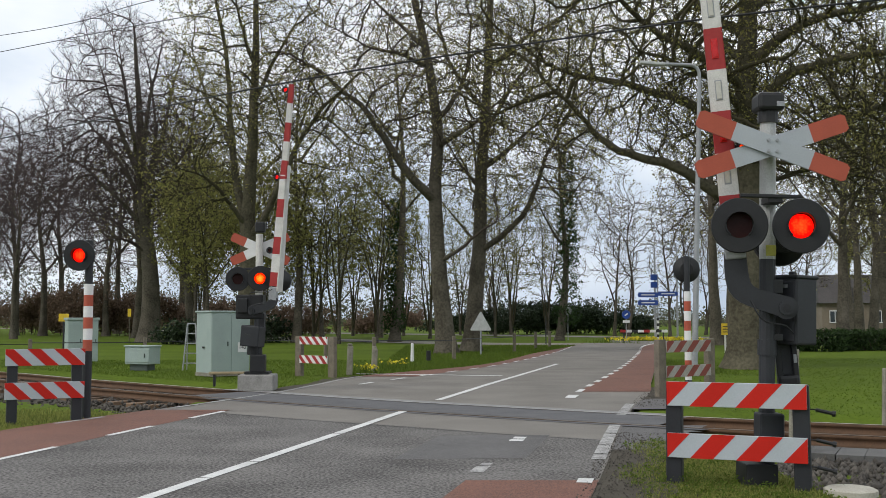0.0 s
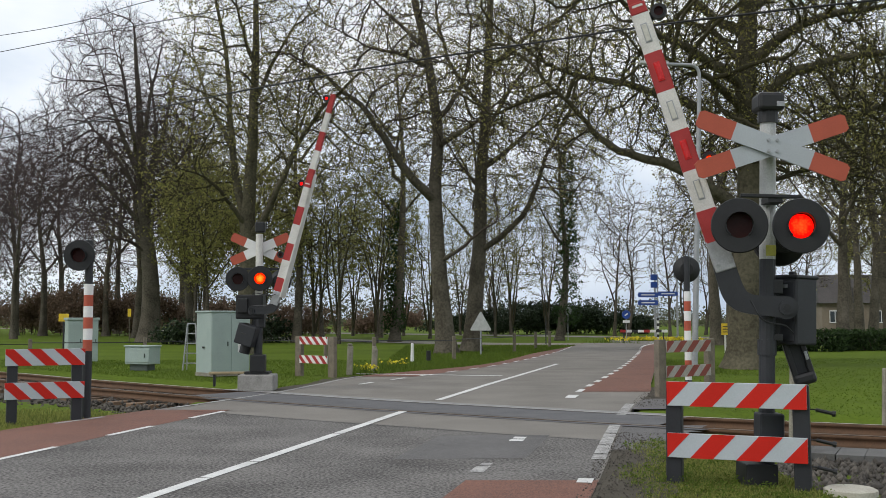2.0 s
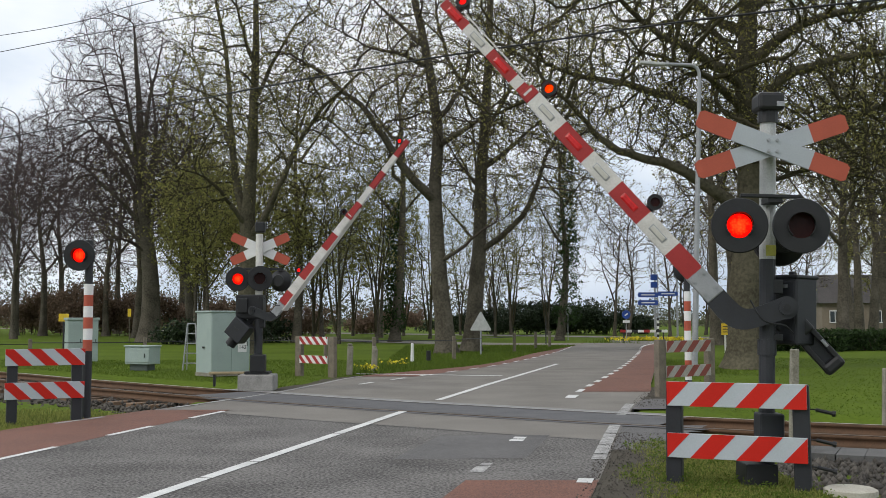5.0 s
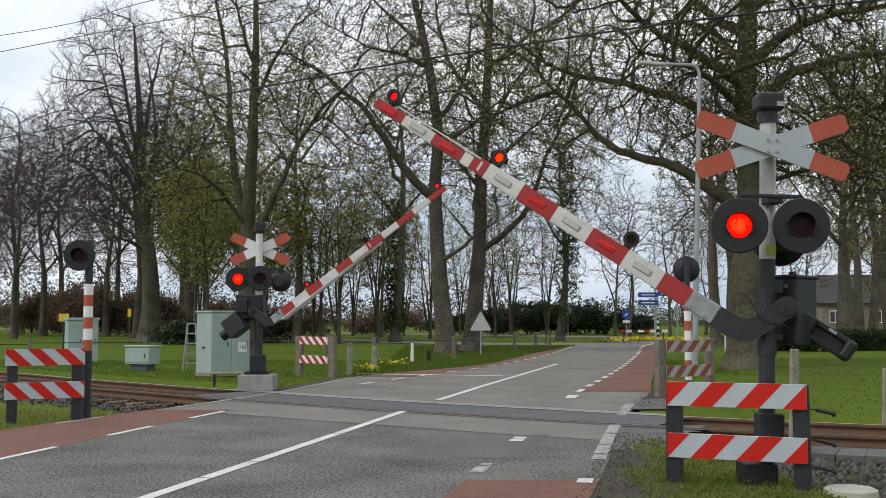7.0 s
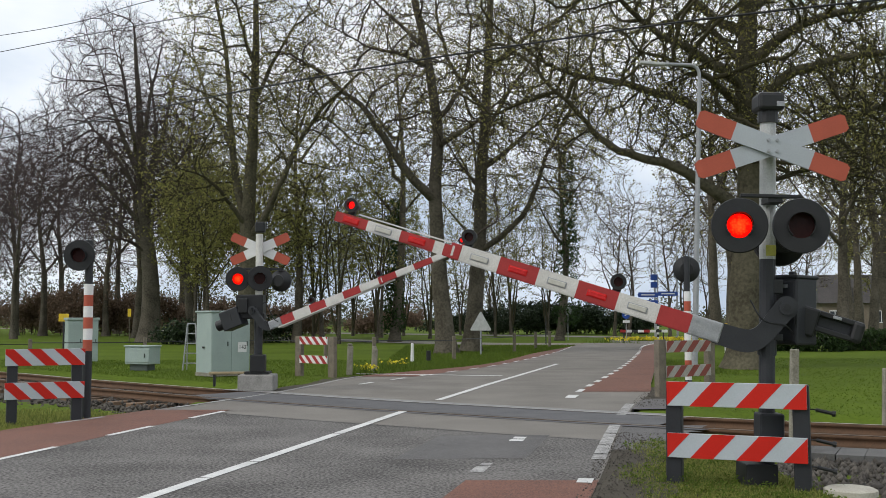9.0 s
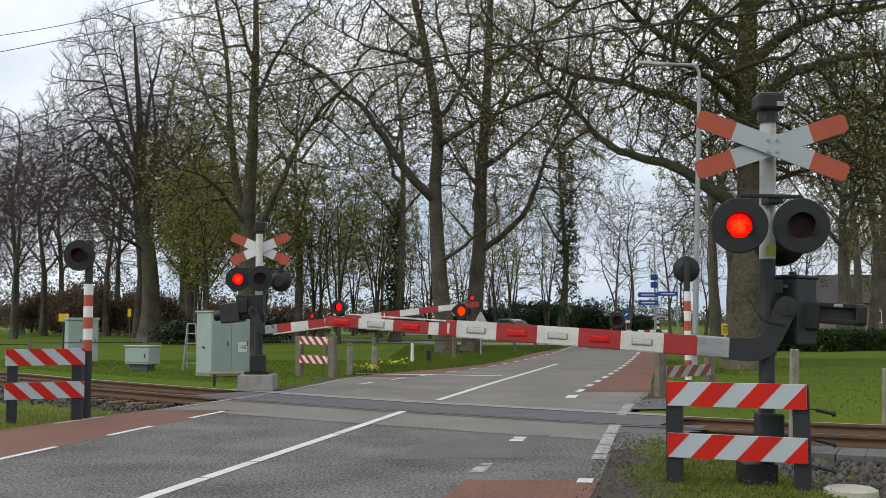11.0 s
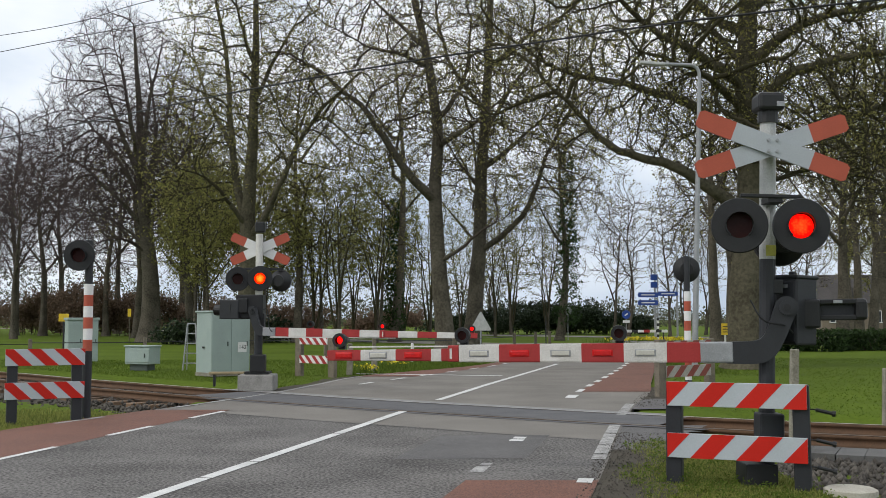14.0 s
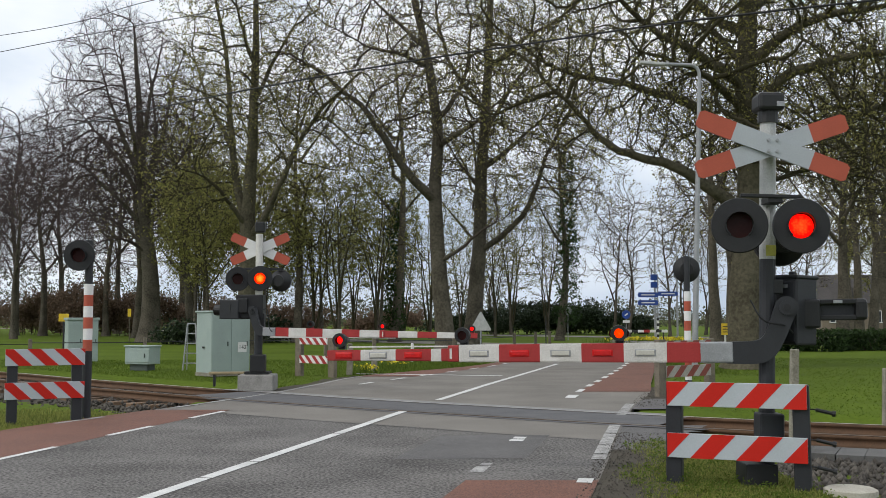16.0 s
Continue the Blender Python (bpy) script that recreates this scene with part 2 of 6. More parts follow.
def rod(p, q, r0, r1=None, sides=14, bm=None, caps=True):
    bm = bm or bmesh.new()
    p, q = Vector(p), Vector(q)
    d = q - p
    m = Matrix.Translation((p + q) / 2) @ d.to_track_quat("Z", "Y").to_matrix().to_4x4()
    bmesh.ops.create_cone(bm, cap_ends=caps, segments=sides, radius1=r0, radius2=r0 if r1 is None else r1, depth=d.length, matrix=m)
    return bm


def lathe(profile, axis="y", sides=32, bm=None, at=(0, 0, 0)):
    """Turn (along, radius) pairs round an axis."""
    bm = bm or bmesh.new()
    rings = []
    for a, r in profile:
        ring = []
        for i in range(sides):
            c, s = math.cos(2 * math.pi * i / sides) * r, math.sin(2 * math.pi * i / sides) * r
            co = (c, a, s) if axis == "y" else (c, s, a)
            ring.append(bm.verts.new(Vector(co) + Vector(at)))
        rings.append(ring)
    for a, b in zip(rings, rings[1:]):
        for i in range(sides):
            bm.faces.new((a[i], a[(i + 1) % sides], b[(i + 1) % sides], b[i]))
    bmesh.ops.recalc_face_normals(bm, faces=bm.faces)
    return bm


def plate(outline, y0, y1, bm=None):
    """An outline in x, z made thick from y0 to y1."""
    bm = bm or bmesh.new()
    a = [bm.verts.new((x, y0, z)) for x, z in outline]
    b = [bm.verts.new((x, y1, z)) for x, z in outline]
    bm.faces.new(a), bm.faces.new(b)
    for i in range(len(a)):
        j = (i + 1) % len(a)
        bm.faces.new((a[i], a[j], b[j], b[i]))
    bmesh.ops.recalc_face_normals(bm, faces=bm.faces)
    return bm


def ribbon(path, w, z, thick=0.0, bm=None):
    """A flat strip of width w along a path in x, y."""
    bm = bm or bmesh.new()
    rows = []
    for i, (x, y) in enumerate(path):
        p, q = path[max(i - 1, 0)], path[min(i + 1, len(path) - 1)]
        d = Vector((q[0] - p[0], q[1] - p[1])).normalized()
        rows.append([bm.verts.new((x - d.y * s, y + d.x * s, z)) for s in (w / 2, -w / 2)])
    for a, b in zip(rows, rows[1:]):
        bm.faces.new((a[0], a[1], b[1], b[0]))
    if thick:
        bmesh.ops.solidify(bm, geom=list(bm.faces), thickness=thick)
    bmesh.ops.recalc_face_normals(bm, faces=bm.faces)
    return bm


def smooth(points, n=8):
    """Catmull-Rom through points of any dimension."""
    p = np.array(points, float)
    p = np.vstack([2 * p[0] - p[1], p, 2 * p[-1] - p[-2]])
    out = []
    for i in range(1, len(p) - 2):
        for k in range(n):
            t = k / n
            out.append(0.5 * (2 * p[i] + (p[i + 1] - p[i - 1]) * t + (2 * p[i - 1] - 5 * p[i] + 4 * p[i + 1] - p[i + 2]) * t * t
                              + (3 * p[i] - p[i - 1] - 3 * p[i + 1] + p[i + 2]) * t ** 3))
    out.append(p[-2])
    return np.array(out)


def mesh_of(name, verts, faces, material, parent=None, smooth_shade=False):
    me = bpy.data.meshes.new(name)
    verts, faces = np.asarray(verts, np.float32), np.asarray(faces, np.int32)
    k = faces.shape[1]
    me.vertices.add(len(verts))
    me.vertices.foreach_set("co", verts.ravel())
    me.loops.add(faces.size)
    me.loops.foreach_set("vertex_index", faces.ravel())
    me.polygons.add(len(faces))
    me.polygons.foreach_set("loop_start", np.arange(0, faces.size, k, dtype=np.int32))
    if smooth_shade:
        me.polygons.foreach_set("use_smooth", np.ones(len(faces), dtype=bool))
    me.update(calc_edges=True)
    me.validate()
    me.materials.append(material)
    ob = new(name, me)
    if parent is not None:
        ob.parent = parent
    return ob


# ---- road plan: stations of y with the lines across the road ----
ROAD_Y = [-40, 0, 8.6, 13.7, 17.4, 20.8, 23.5, 27, 33.7, 45, 56, 64]
ROAD_LEFT = [-17.5, -8.2, -6.5, -5.75, -4.45, -3.4, -2.85, -2.0, 1.35, 4.0, 6.9, 8.6]
ROAD_LI = [-16.4, -7.0, -5.05, -4.05, -3.25, -2.45, -1.8, -0.5, 1.9, 4.75, 6.95, 8.7]
ROAD_C = [-13.6, -4.35, -2.4, -1.25, -0.42, 0.4, 1.05, 1.95, 3.65, 6.55, 9.4, 11.4]
ROAD_RI = [-11.2, -2.0, 0.0, 1.12, 1.92, 2.67, 3.35, 4.25, 5.88, 8.4, 10.7, 13.2]
ROAD_RIGHT = [-9.9, -0.8, 1.2, 2.3, 3.15, 4.1, 4.65, 5.4, 6.85, 9.2, 11.6, 14.2]


def road_line(line, y0, y1, n=40, shift=0.0):
    ys = np.linspace(y0, y1, n)
    fine = smooth(list(zip(ROAD_Y, line)), 10)
    return [(float(x) + shift, float(y)) for y, x in zip(ys, np.interp(ys, fine[:, 0], fine[:, 1]))]


def band(a, b, y0, y1, z, n=60):
    """The surface between two road lines."""
    bm = bmesh.new()
    rows = [[bm.verts.new((*p, z)), bm.verts.new((*q, z))] for p, q in zip(road_line(a, y0, y1, n), road_line(b, y0, y1, n))]
    for r, s in zip(rows, rows[1:]):
        bm.faces.new((r[0], r[1], s[1], s[0]))
    return bm


TRACK_FAR = smooth([(-60, 66), (-34, 46.5), (-21, 36), (-12.4, 29.0), (-8.5, 25.2), (-3.35, 20.6), (-0.83, 18.55), (1.42, 17.0), (3.35, 15.75),
                    (6.1, 14.3), (11, 12.2), (20, 9.2), (40, 4)], 8)


def offset(path, d):
    t = np.gradient(path, axis=0)
    t /= np.linalg.norm(t, axis=1)[:, None]
    return path + np.stack([-t[:, 1], t[:, 0]], 1) * d


TRACK_NEAR = offset(TRACK_FAR, -1.5)
TRACK_MID = offset(TRACK_FAR, -0.75)


def near_path(x, y, path):
    """Distance of points to a polyline (dense enough to use its vertices)."""
    dense = smooth(path[:, :2], 6)
    best = np.full(x.shape, 1e9)
    for px, py in dense:
        best = np.minimum(best, (x - px) ** 2 + (y - py) ** 2)
    return np.sqrt(best)


def on_road(x, y):
    left, right = smooth(list(zip(ROAD_Y, ROAD_LEFT)), 10), smooth(list(zip(ROAD_Y, ROAD_RIGHT)), 10)
    return (x > np.interp(y, left[:, 0], left[:, 1])) & (x < np.interp(y, right[:, 0], right[:, 1])) & (y < 66)


# ---- ground: one sheet to the horizon ----
def make_ground():
    def spread(lo, hi, step, far):
        mid = np.arange(lo, hi + step / 2, step)
        return np.concatenate([lo - far[::-1], mid, hi + far])
    far = np.array([3, 8, 18, 40, 90, 200, 450, 1000, 2200.0])
    xs, ys = spread(-30, 34, 0.4, far), spread(-2, 70, 0.4, far)
    x, y = np.meshgrid(xs, ys)
    d = near_path(x, y, TRACK_MID)
    z = -0.035 + 0.015 * np.sin(x * 0.6) * np.sin(y * 0.43) * (np.abs(x) < 60)
    inroad = on_road(x, y) & (y > -30)
    z = np.where(inroad, -0.05, z)
    z = np.where((d < 1.9), -0.34, z)
    z = np.where((d >= 1.9) & (d < 2.5) & ~inroad, -0.16, z)
    near = y < np.interp(x, TRACK_MID[:, 0], TRACK_MID[:, 1])
    z = np.where((d >= 1.9) & (d < 3.5) & (x < -4) & near & ~inroad, -0.22, z)
    z = np.where((d >= 1.9) & (d < 5.2) & (x > 3.25) & (y < 12.8) & ~inroad, -0.2, z)
    edge = np.interp(y, ROAD_Y, ROAD_RIGHT)
    z = np.where((d >= 0.75) & (d < 2.9) & (x > edge - 0.2) & (x < edge + 1.7) & ~inroad & (y > 10), -0.028, z)
    edge = np.interp(y, ROAD_Y, ROAD_LEFT)
    z = np.where((d >= 1.0) & (d < 2.5) & (x < edge + 0.2) & (x > edge - 0.5) & ~inroad & (y > 18), -0.028, z)
    h, w = x.shape
    idx = np.arange(h * w).reshape(h, w)
    faces = np.stack([idx[:-1, :-1], idx[:-1, 1:], idx[1:, 1:], idx[1:, :-1]], -1).reshape(-1, 4)
    ob = mesh_of("ground", np.stack([x, y, z], -1).reshape(-1, 3), faces, GRASS, smooth_shade=True)
    tagged(ob, "mown spring grass lawn reaching to the horizon", "ground", kind="structure")


make_ground()


def make_road():
    road = band(ROAD_LEFT, ROAD_RIGHT, -40, 64, 0.0, 120)
    geom = bmesh.ops.extrude_face_region(road, geom=list(road.faces))
    bmesh.ops.translate(road, verts=[v for v in geom["geom"] if isinstance(v, bmesh.types.BMVert)], vec=(0, 0, -0.25))
    bmesh.ops.recalc_face_normals(road, faces=road.faces)
    road = part("road", road, ASPHALT)
    tagged(road, "grey worn asphalt road over the level crossing", "road", kind="structure")
    # the older, coarser surface up to the seam before the rails
    seam = smooth(offset(TRACK_FAR, -3.45), 6)
    lines = [smooth(list(zip(ROAD_Y, line)), 10) for line in (ROAD_LEFT, ROAD_RIGHT)]
    old = bmesh.new()
    cols = []
    for u in np.linspace(0.004, 0.996, 16):
        ys = np.linspace(-38, 26, 641)
        xs = (1 - u) * np.interp(ys, lines[0][:, 0], lines[0][:, 1]) + u * np.interp(ys, lines[1][:, 0], lines[1][:, 1])
        past = np.nonzero(ys > np.interp(xs, seam[:, 0], seam[:, 1]))[0][0]
        pick = np.linspace(0, past, 40).astype(int)
        cols.append([old.verts.new((xs[k], ys[k], 0.0022)) for k in pick])
    for a, b in zip(cols, cols[1:]):
        for k in range(39):
            old.faces.new((a[k], b[k], b[k + 1], a[k + 1]))
    tagged(part("old_road", old, ASPHALT_OLD), "dark coarse worn asphalt before the level crossing", "road", kind="structure")
    # side road behind the verge
    side = part("side_road", ribbon(smooth([(13, 63), (6, 61.5), (0.5, 64), (-10, 77), (-24, 100), (-30, 127)], 8).tolist(), 4.6, -0.009), ASPHALT)
    tagged(side, "narrow grey asphalt side road across the grass", "road", kind="structure")
    far = part("far_road", ribbon(smooth([(-190, 281), (-69, 165), (-43, 140), (11.5, 88), (18.5, 84.5), (60, 76), (160, 66)], 8).tolist(), 6.0, -0.003), ASPHALT)
    tagged(far, "grey through road behind the trees", "road", kind="structure")
    # red cycle lanes
    for name, a, b, y0, y1 in (("cycle_lane_1", ROAD_LEFT, ROAD_LI, -40, 16.8), ("cycle_lane_2", ROAD_LEFT, ROAD_LI, 26.5, 63.9),
                               ("cycle_lane_3", ROAD_RI, ROAD_RIGHT, 21, 63.9), ("cycle_lane_4", ROAD_RI, ROAD_RIGHT, -40, 9.5)):
        lane = part(name, band(a, b, y0, y1, 0.005), RED_LANE)
        tagged(lane, "faded brick-red asphalt cycle lane", "cycle lane", kind="structure")
    patch = bmesh.new()
    ends = [[patch.verts.new((a[0] + 1.35, a[1], 0.0045)), patch.verts.new((b[0] + 0.35, b[1] + 0.1, 0.0045))] for a, b in zip(road_line(ROAD_C, 10.9, 13.1, 12), road_line(ROAD_RI, 10.9, 13.1, 12))]
    for r, q in zip(ends, ends[1:]):
        patch.faces.new((r[0], r[1], q[1], q[0]))
    tagged(part("crossing_patch", patch, ASPHALT_DARK), "darker asphalt repair patch before the rails", "road", kind="structure")
    for d in (-3.45,):
        path = offset(TRACK_FAR, d)
        path = path[on_road(path[:, 0], path[:, 1])]
        tagged(part("asphalt_seam", ribbon(smooth(path, 4).tolist(), 0.025, 0.005), BLACK), "dark tar seam across the asphalt", "road", kind="structure")

    def dash(line, y0, y1, w=0.12, material=LINE, shift=0.0, z=0.008):
        ob = part("road_marking", ribbon(road_line(line, y0, y1, max(2, int((y1 - y0) * 1.5) + 1), shift), w, z), material)
        tagged(ob, "white painted line on the asphalt", "road marking", "road markings", "structure")
    for y0, y1 in ((-20, -8), (-5, 9.6), (9.64, 10.7), (10.73, 13.3), (13.33, 16.5), (18.8, 33.9)):
        dash(ROAD_C, y0, y1, 0.13)
    for y0 in (10.9, 13.2, 15.5):
        dash(ROAD_LI, y0 - 0.1, y0 + 1.05, 0.09)
    for y0 in (7.2, 4.5):
        dash(ROAD_LI, y0, y0 + 1.3, 0.1)
    for i in range(12):
        y0 = 23.3 + i * 1.75
        dash(ROAD_LI, y0, y0 + 0.8, 0.1)
    for i in range(9):
        dash(ROAD_LI, 44.5 + i * 1.2, 45.3 + i * 1.2, 0.1)
    for i in range(22):
        y0 = 19.3 + i * 1.62
        dash(ROAD_RI, y0, y0 + 0.75, 0.13 if i else 0.2)
    dash(ROAD_RI, 54.5, 62, 0.14)
    dash(ROAD_RI, 10.0, 10.38, 0.14, LINE_WORN), dash(ROAD_RI, 10.43, 10.62, 0.11, LINE_WORN)
    dash(ROAD_RI, 12.5, 12.68, 0.17), dash(ROAD_RI, 12.75, 12.95, 0.15)
    for y0, y1 in ((10.9, 11.3), (11.35, 12.1), (12.15, 13.3), (13.4, 14.4), (15.9, 16.7), (16.8, 18.0)):
        dash(ROAD_RIGHT, y0, y1, 0.15, LINE_WORN, -0.1)
    dash(ROAD_RIGHT, 9.35, 9.6, 0.14, LINE, -0.12)
    for y0, y1 in ((14.6, 15.6), (17.2, 18.0), (18.1, 19.4), (19.5, 23.0), (23.1, 26.5)):
        dash(ROAD_LEFT, y0, y1, 0.1, LINE_WORN, 0.12)
    stop = part("stop_line", ribbon([(-2.3, 27.75), (-0.5, 27.3), (1.5, 26.75)], 0.22, 0.009), LINE)
    tagged(stop, "white stop line across the far lane", "road marking", kind="structure")
    # crumbling edge: apron by the rails and bare soil along the verge
    rng = random.Random(3)

    def edge_strip(name, y0, y1, wide, material, z, label, side=1, line=ROAD_RIGHT):
        bm = bmesh.new()
        rows = []
        for x, y in road_line(line, y0, y1, 26):
            w = wide * (0.85 + 0.25 * rng.random() + 0.15 * math.sin(y * 2.3))
            rows.append([bm.verts.new((x - side * 0.02, y, z)), bm.verts.new((x + side * w, y + rng.uniform(-0.05, 0.05), z))])
        for r, q in zip(rows, rows[1:]):
            bm.faces.new((r[0], r[1], q[1], q[0]))
        bmesh.ops.recalc_face_normals(bm, faces=bm.faces)
        tagged(part(name, bm, material), label, "road edge", kind="structure")
    edge_strip("asphalt_apron", 11.8, 14.4, 1.0, ASPHALT_DARK, -0.004, "worn asphalt apron beside the rails")
    edge_strip("asphalt_apron", 17.0, 19.2, 0.7, ASPHALT_DARK, -0.004, "worn asphalt apron beside the rails")
    edge_strip("soil_edge", 7.5, 12.6, 0.62, SOIL, -0.006, "bare dark soil and grit along the road edge")
    edge_strip("soil_edge", 18.5, 22.5, 0.6, SOIL, -0.006, "bare dark soil and grit along the road edge")
    edge_strip("soil_edge", 19.0, 27.0, 0.35, SOIL, -0.006, "bare soil along the road edge", -1, ROAD_LEFT)
    cover = part("manhole_cover", lathe([(0.004, 0.001), (0.012, 0.33), (0.0, 0.36)], "z", 24, at=(9.2, 50.5, 0)), ASPHALT_DARK)
    tagged(cover, "dark round manhole cover in the asphalt", "manhole cover")


make_road()


# ---- railway ----
def make_track():
    profile = [(-0.035, 0), (0.035, 0), (0.035, -0.04), (0.012, -0.05), (0.012, -0.12), (0.07, -0.145), (-0.07, -0.145), (-0.012, -0.12), (-0.012, -0.05), (-0.035, -0.04)]
    for path in (TRACK_FAR, TRACK_NEAR):
        t = np.gradient(path, axis=0)
        t /= np.linalg.norm(t, axis=1)[:, None]
        nrm = np.stack([-t[:, 1], t[:, 0]], 1)
        verts = [(p[0] + n_[0] * a, p[1] + n_[1] * a, 0.005 + b) for p, n_ in zip(path, nrm) for a, b in profile]
        k = len(profile)
        faces = [(i * k + j, i * k + (j + 1) % k, (i + 1) * k + (j + 1) % k, (i + 1) * k + j) for i in range(len(path) - 1) for j in range(k)]
        rail = mesh_of("rail", verts, faces, RUST)
        tagged(rail, "rust-brown steel rail with a worn bright head", "rail", "rails of the track")
        part("rail_head", ribbon(path.tolist(), 0.076, 0.0105), RAILTOP if path is TRACK_FAR else RAILTOP_DULL, rail, "worn steel running surface")
    # crossing panels beside and between the rails, in the width of the road
    lo, hi = -4.6, 3.5
    for name, d, w in (("edge_strip", 0.2, 0.28), ("crossing_panel", -0.75, 1.3), ("crossing_panel", -1.64, 0.16)):
        path = offset(TRACK_FAR, d)
        path = path[(path[:, 0] > lo) & (path[:, 0] < hi)]
        ob = part(name, ribbon(path.tolist(), w, 0.006), STRIP if name == "edge_strip" else PANEL)
        tagged(ob, "dark rubber crossing panel between asphalt and rail", "crossing panel", "panels of the crossing", "structure")
    # shade of the rail grooves, painted as flat black strips on the panels
    for d in (-0.075, -1.425):
        path = offset(TRACK_FAR, d)
        path = path[(path[:, 0] > lo) & (path[:, 0] < hi)]
        ob = part("flangeway_shade", ribbon(path.tolist(), 0.06, 0.008), BLACK)
        tagged(ob, "flat black strip painted for the shaded groove beside the rail", "groove", kind="structure")
    # sleepers
    seg = np.linalg.norm(np.diff(TRACK_MID, axis=0), axis=1)
    s = np.concatenate([[0], np.cumsum(seg)])
    first = None
    for d in np.arange(18, s[-1] - 12, 0.62):
        x, y = np.interp(d, s, TRACK_MID[:, 0]), np.interp(d, s, TRACK_MID[:, 1])
        x2, y2 = np.interp(d + 0.1, s, TRACK_MID[:, 0]), np.interp(d + 0.1, s, TRACK_MID[:, 1])
        if -4.4 < x < 3.5:
            continue
        m = pose(x, y, -0.25, 0, 0, math.degrees(math.atan2(y2 - y, x2 - x)))
        if first is None:
            first = part("sleeper", box((0.24, 2.5, 0.15), bevel=0.012), TIMBER)
            tagged(first, "brown weathered timber sleeper in the ballast", "sleeper", "sleepers of the track")
            first.matrix_basis = m
        else:
            copy_thing(first, m)


make_track()


def grit_mesh(rng, base, tri):
    """Small stones strewn over the road edges."""
    n = 1500
    y = np.concatenate([rng.uniform(7.6, 13.5, n), rng.uniform(17.5, 22, n // 3)])
    x = np.interp(y, ROAD_Y, ROAD_RIGHT) + np.abs(rng.normal(0, 0.4, len(y))) - 0.12
    rad = rng.uniform(0.003, 0.011, (len(y), 1)) * rng.uniform(0.6, 1.3, (len(y), 6))
    v = base[None] * rad[:, :, None] + np.stack([x, y, np.full(len(y), 0.004)], 1)[:, None]
    return v.reshape(-1, 3), (tri[None] + 6 * np.arange(len(y))[:, None, None]).reshape(-1, 3)


def make_ballast():
    rng = np.random.default_rng(4)
    n = 15000
    base = np.array([(1, 0, 0), (-1, 0, 0), (0, 1, 0), (0, -1, 0), (0, 0, 1), (0, 0, -1.0)])
    tri = np.array([(0, 2, 4), (2, 1, 4), (1, 3, 4), (3, 0, 4), (2, 0, 5), (1, 2, 5), (3, 1, 5), (0, 3, 5)])
    dense = smooth(TRACK_MID, 6)
    dense = dense[(dense[:, 0] > -24) & (dense[:, 0] < 14)]
    i = rng.integers(0, len(dense), n)
    t = np.gradient(dense, axis=0)
    t /= np.linalg.norm(t, axis=1)[:, None]
    side = rng.uniform(-2.6, 2.6, n)
    side = np.where((dense[i, 0] < -3) & (side < 0), side * 1.4, side)
    x = dense[i, 0] - t[i, 1] * side + rng.normal(0, 0.1, n)
    y = dense[i, 1] + t[i, 0] * side + rng.normal(0, 0.1, n)
    m = 6500
    x = np.concatenate([x, rng.uniform(3.2, 8.0, m)])
    y = np.concatenate([y, rng.uniform(8.0, 12.2, m)])
    side = np.concatenate([side, np.full(m, 1.0)])
    keep = ~on_road(x, y) & (x + y < 18)
    keep |= ~on_road(x, y) & (np.arange(len(x)) < n)
    x, y, side = x[keep], y[keep], side[keep]
    z = -0.2 - np.maximum(np.abs(side) - 1.9, 0) * 0.05 + rng.uniform(-0.05, 0.04, len(x))
    size = rng.uniform(0.025, 0.06, len(x))
    rad = size[:, None] * rng.uniform(0.6, 1.3, (len(x), 6))
    ang = rng.uniform(0, 6.28, len(x))
    v = base[None] * rad[:, :, None]
    c, s = np.cos(ang)[:, None], np.sin(ang)[:, None]
    vx, vy = v[..., 0] * c - v[..., 1] * s, v[..., 0] * s + v[..., 1] * c
    verts = np.stack([vx + x[:, None], vy + y[:, None], v[..., 2] + z[:, None]], -1).reshape(-1, 3)
    faces = (tri[None] + 6 * np.arange(len(x))[:, None, None]).reshape(-1, 3)
    tagged(mesh_of("grit", *grit_mesh(rng, base, tri), STONE), "loose grit along the crumbling road edge", "grit", kind="stuff")
    ob = mesh_of("ballast", verts, faces, STONE)
    tagged(ob, "grey-brown crushed stone ballast of the track", "ballast", kind="stuff")
    bed = part("ballast_bed", ribbon(TRACK_MID.tolist(), 4.6, -0.245), SOIL)
    tagged(bed, "dark stony bed under the ballast", "ballast", kind="structure")


make_ballast()


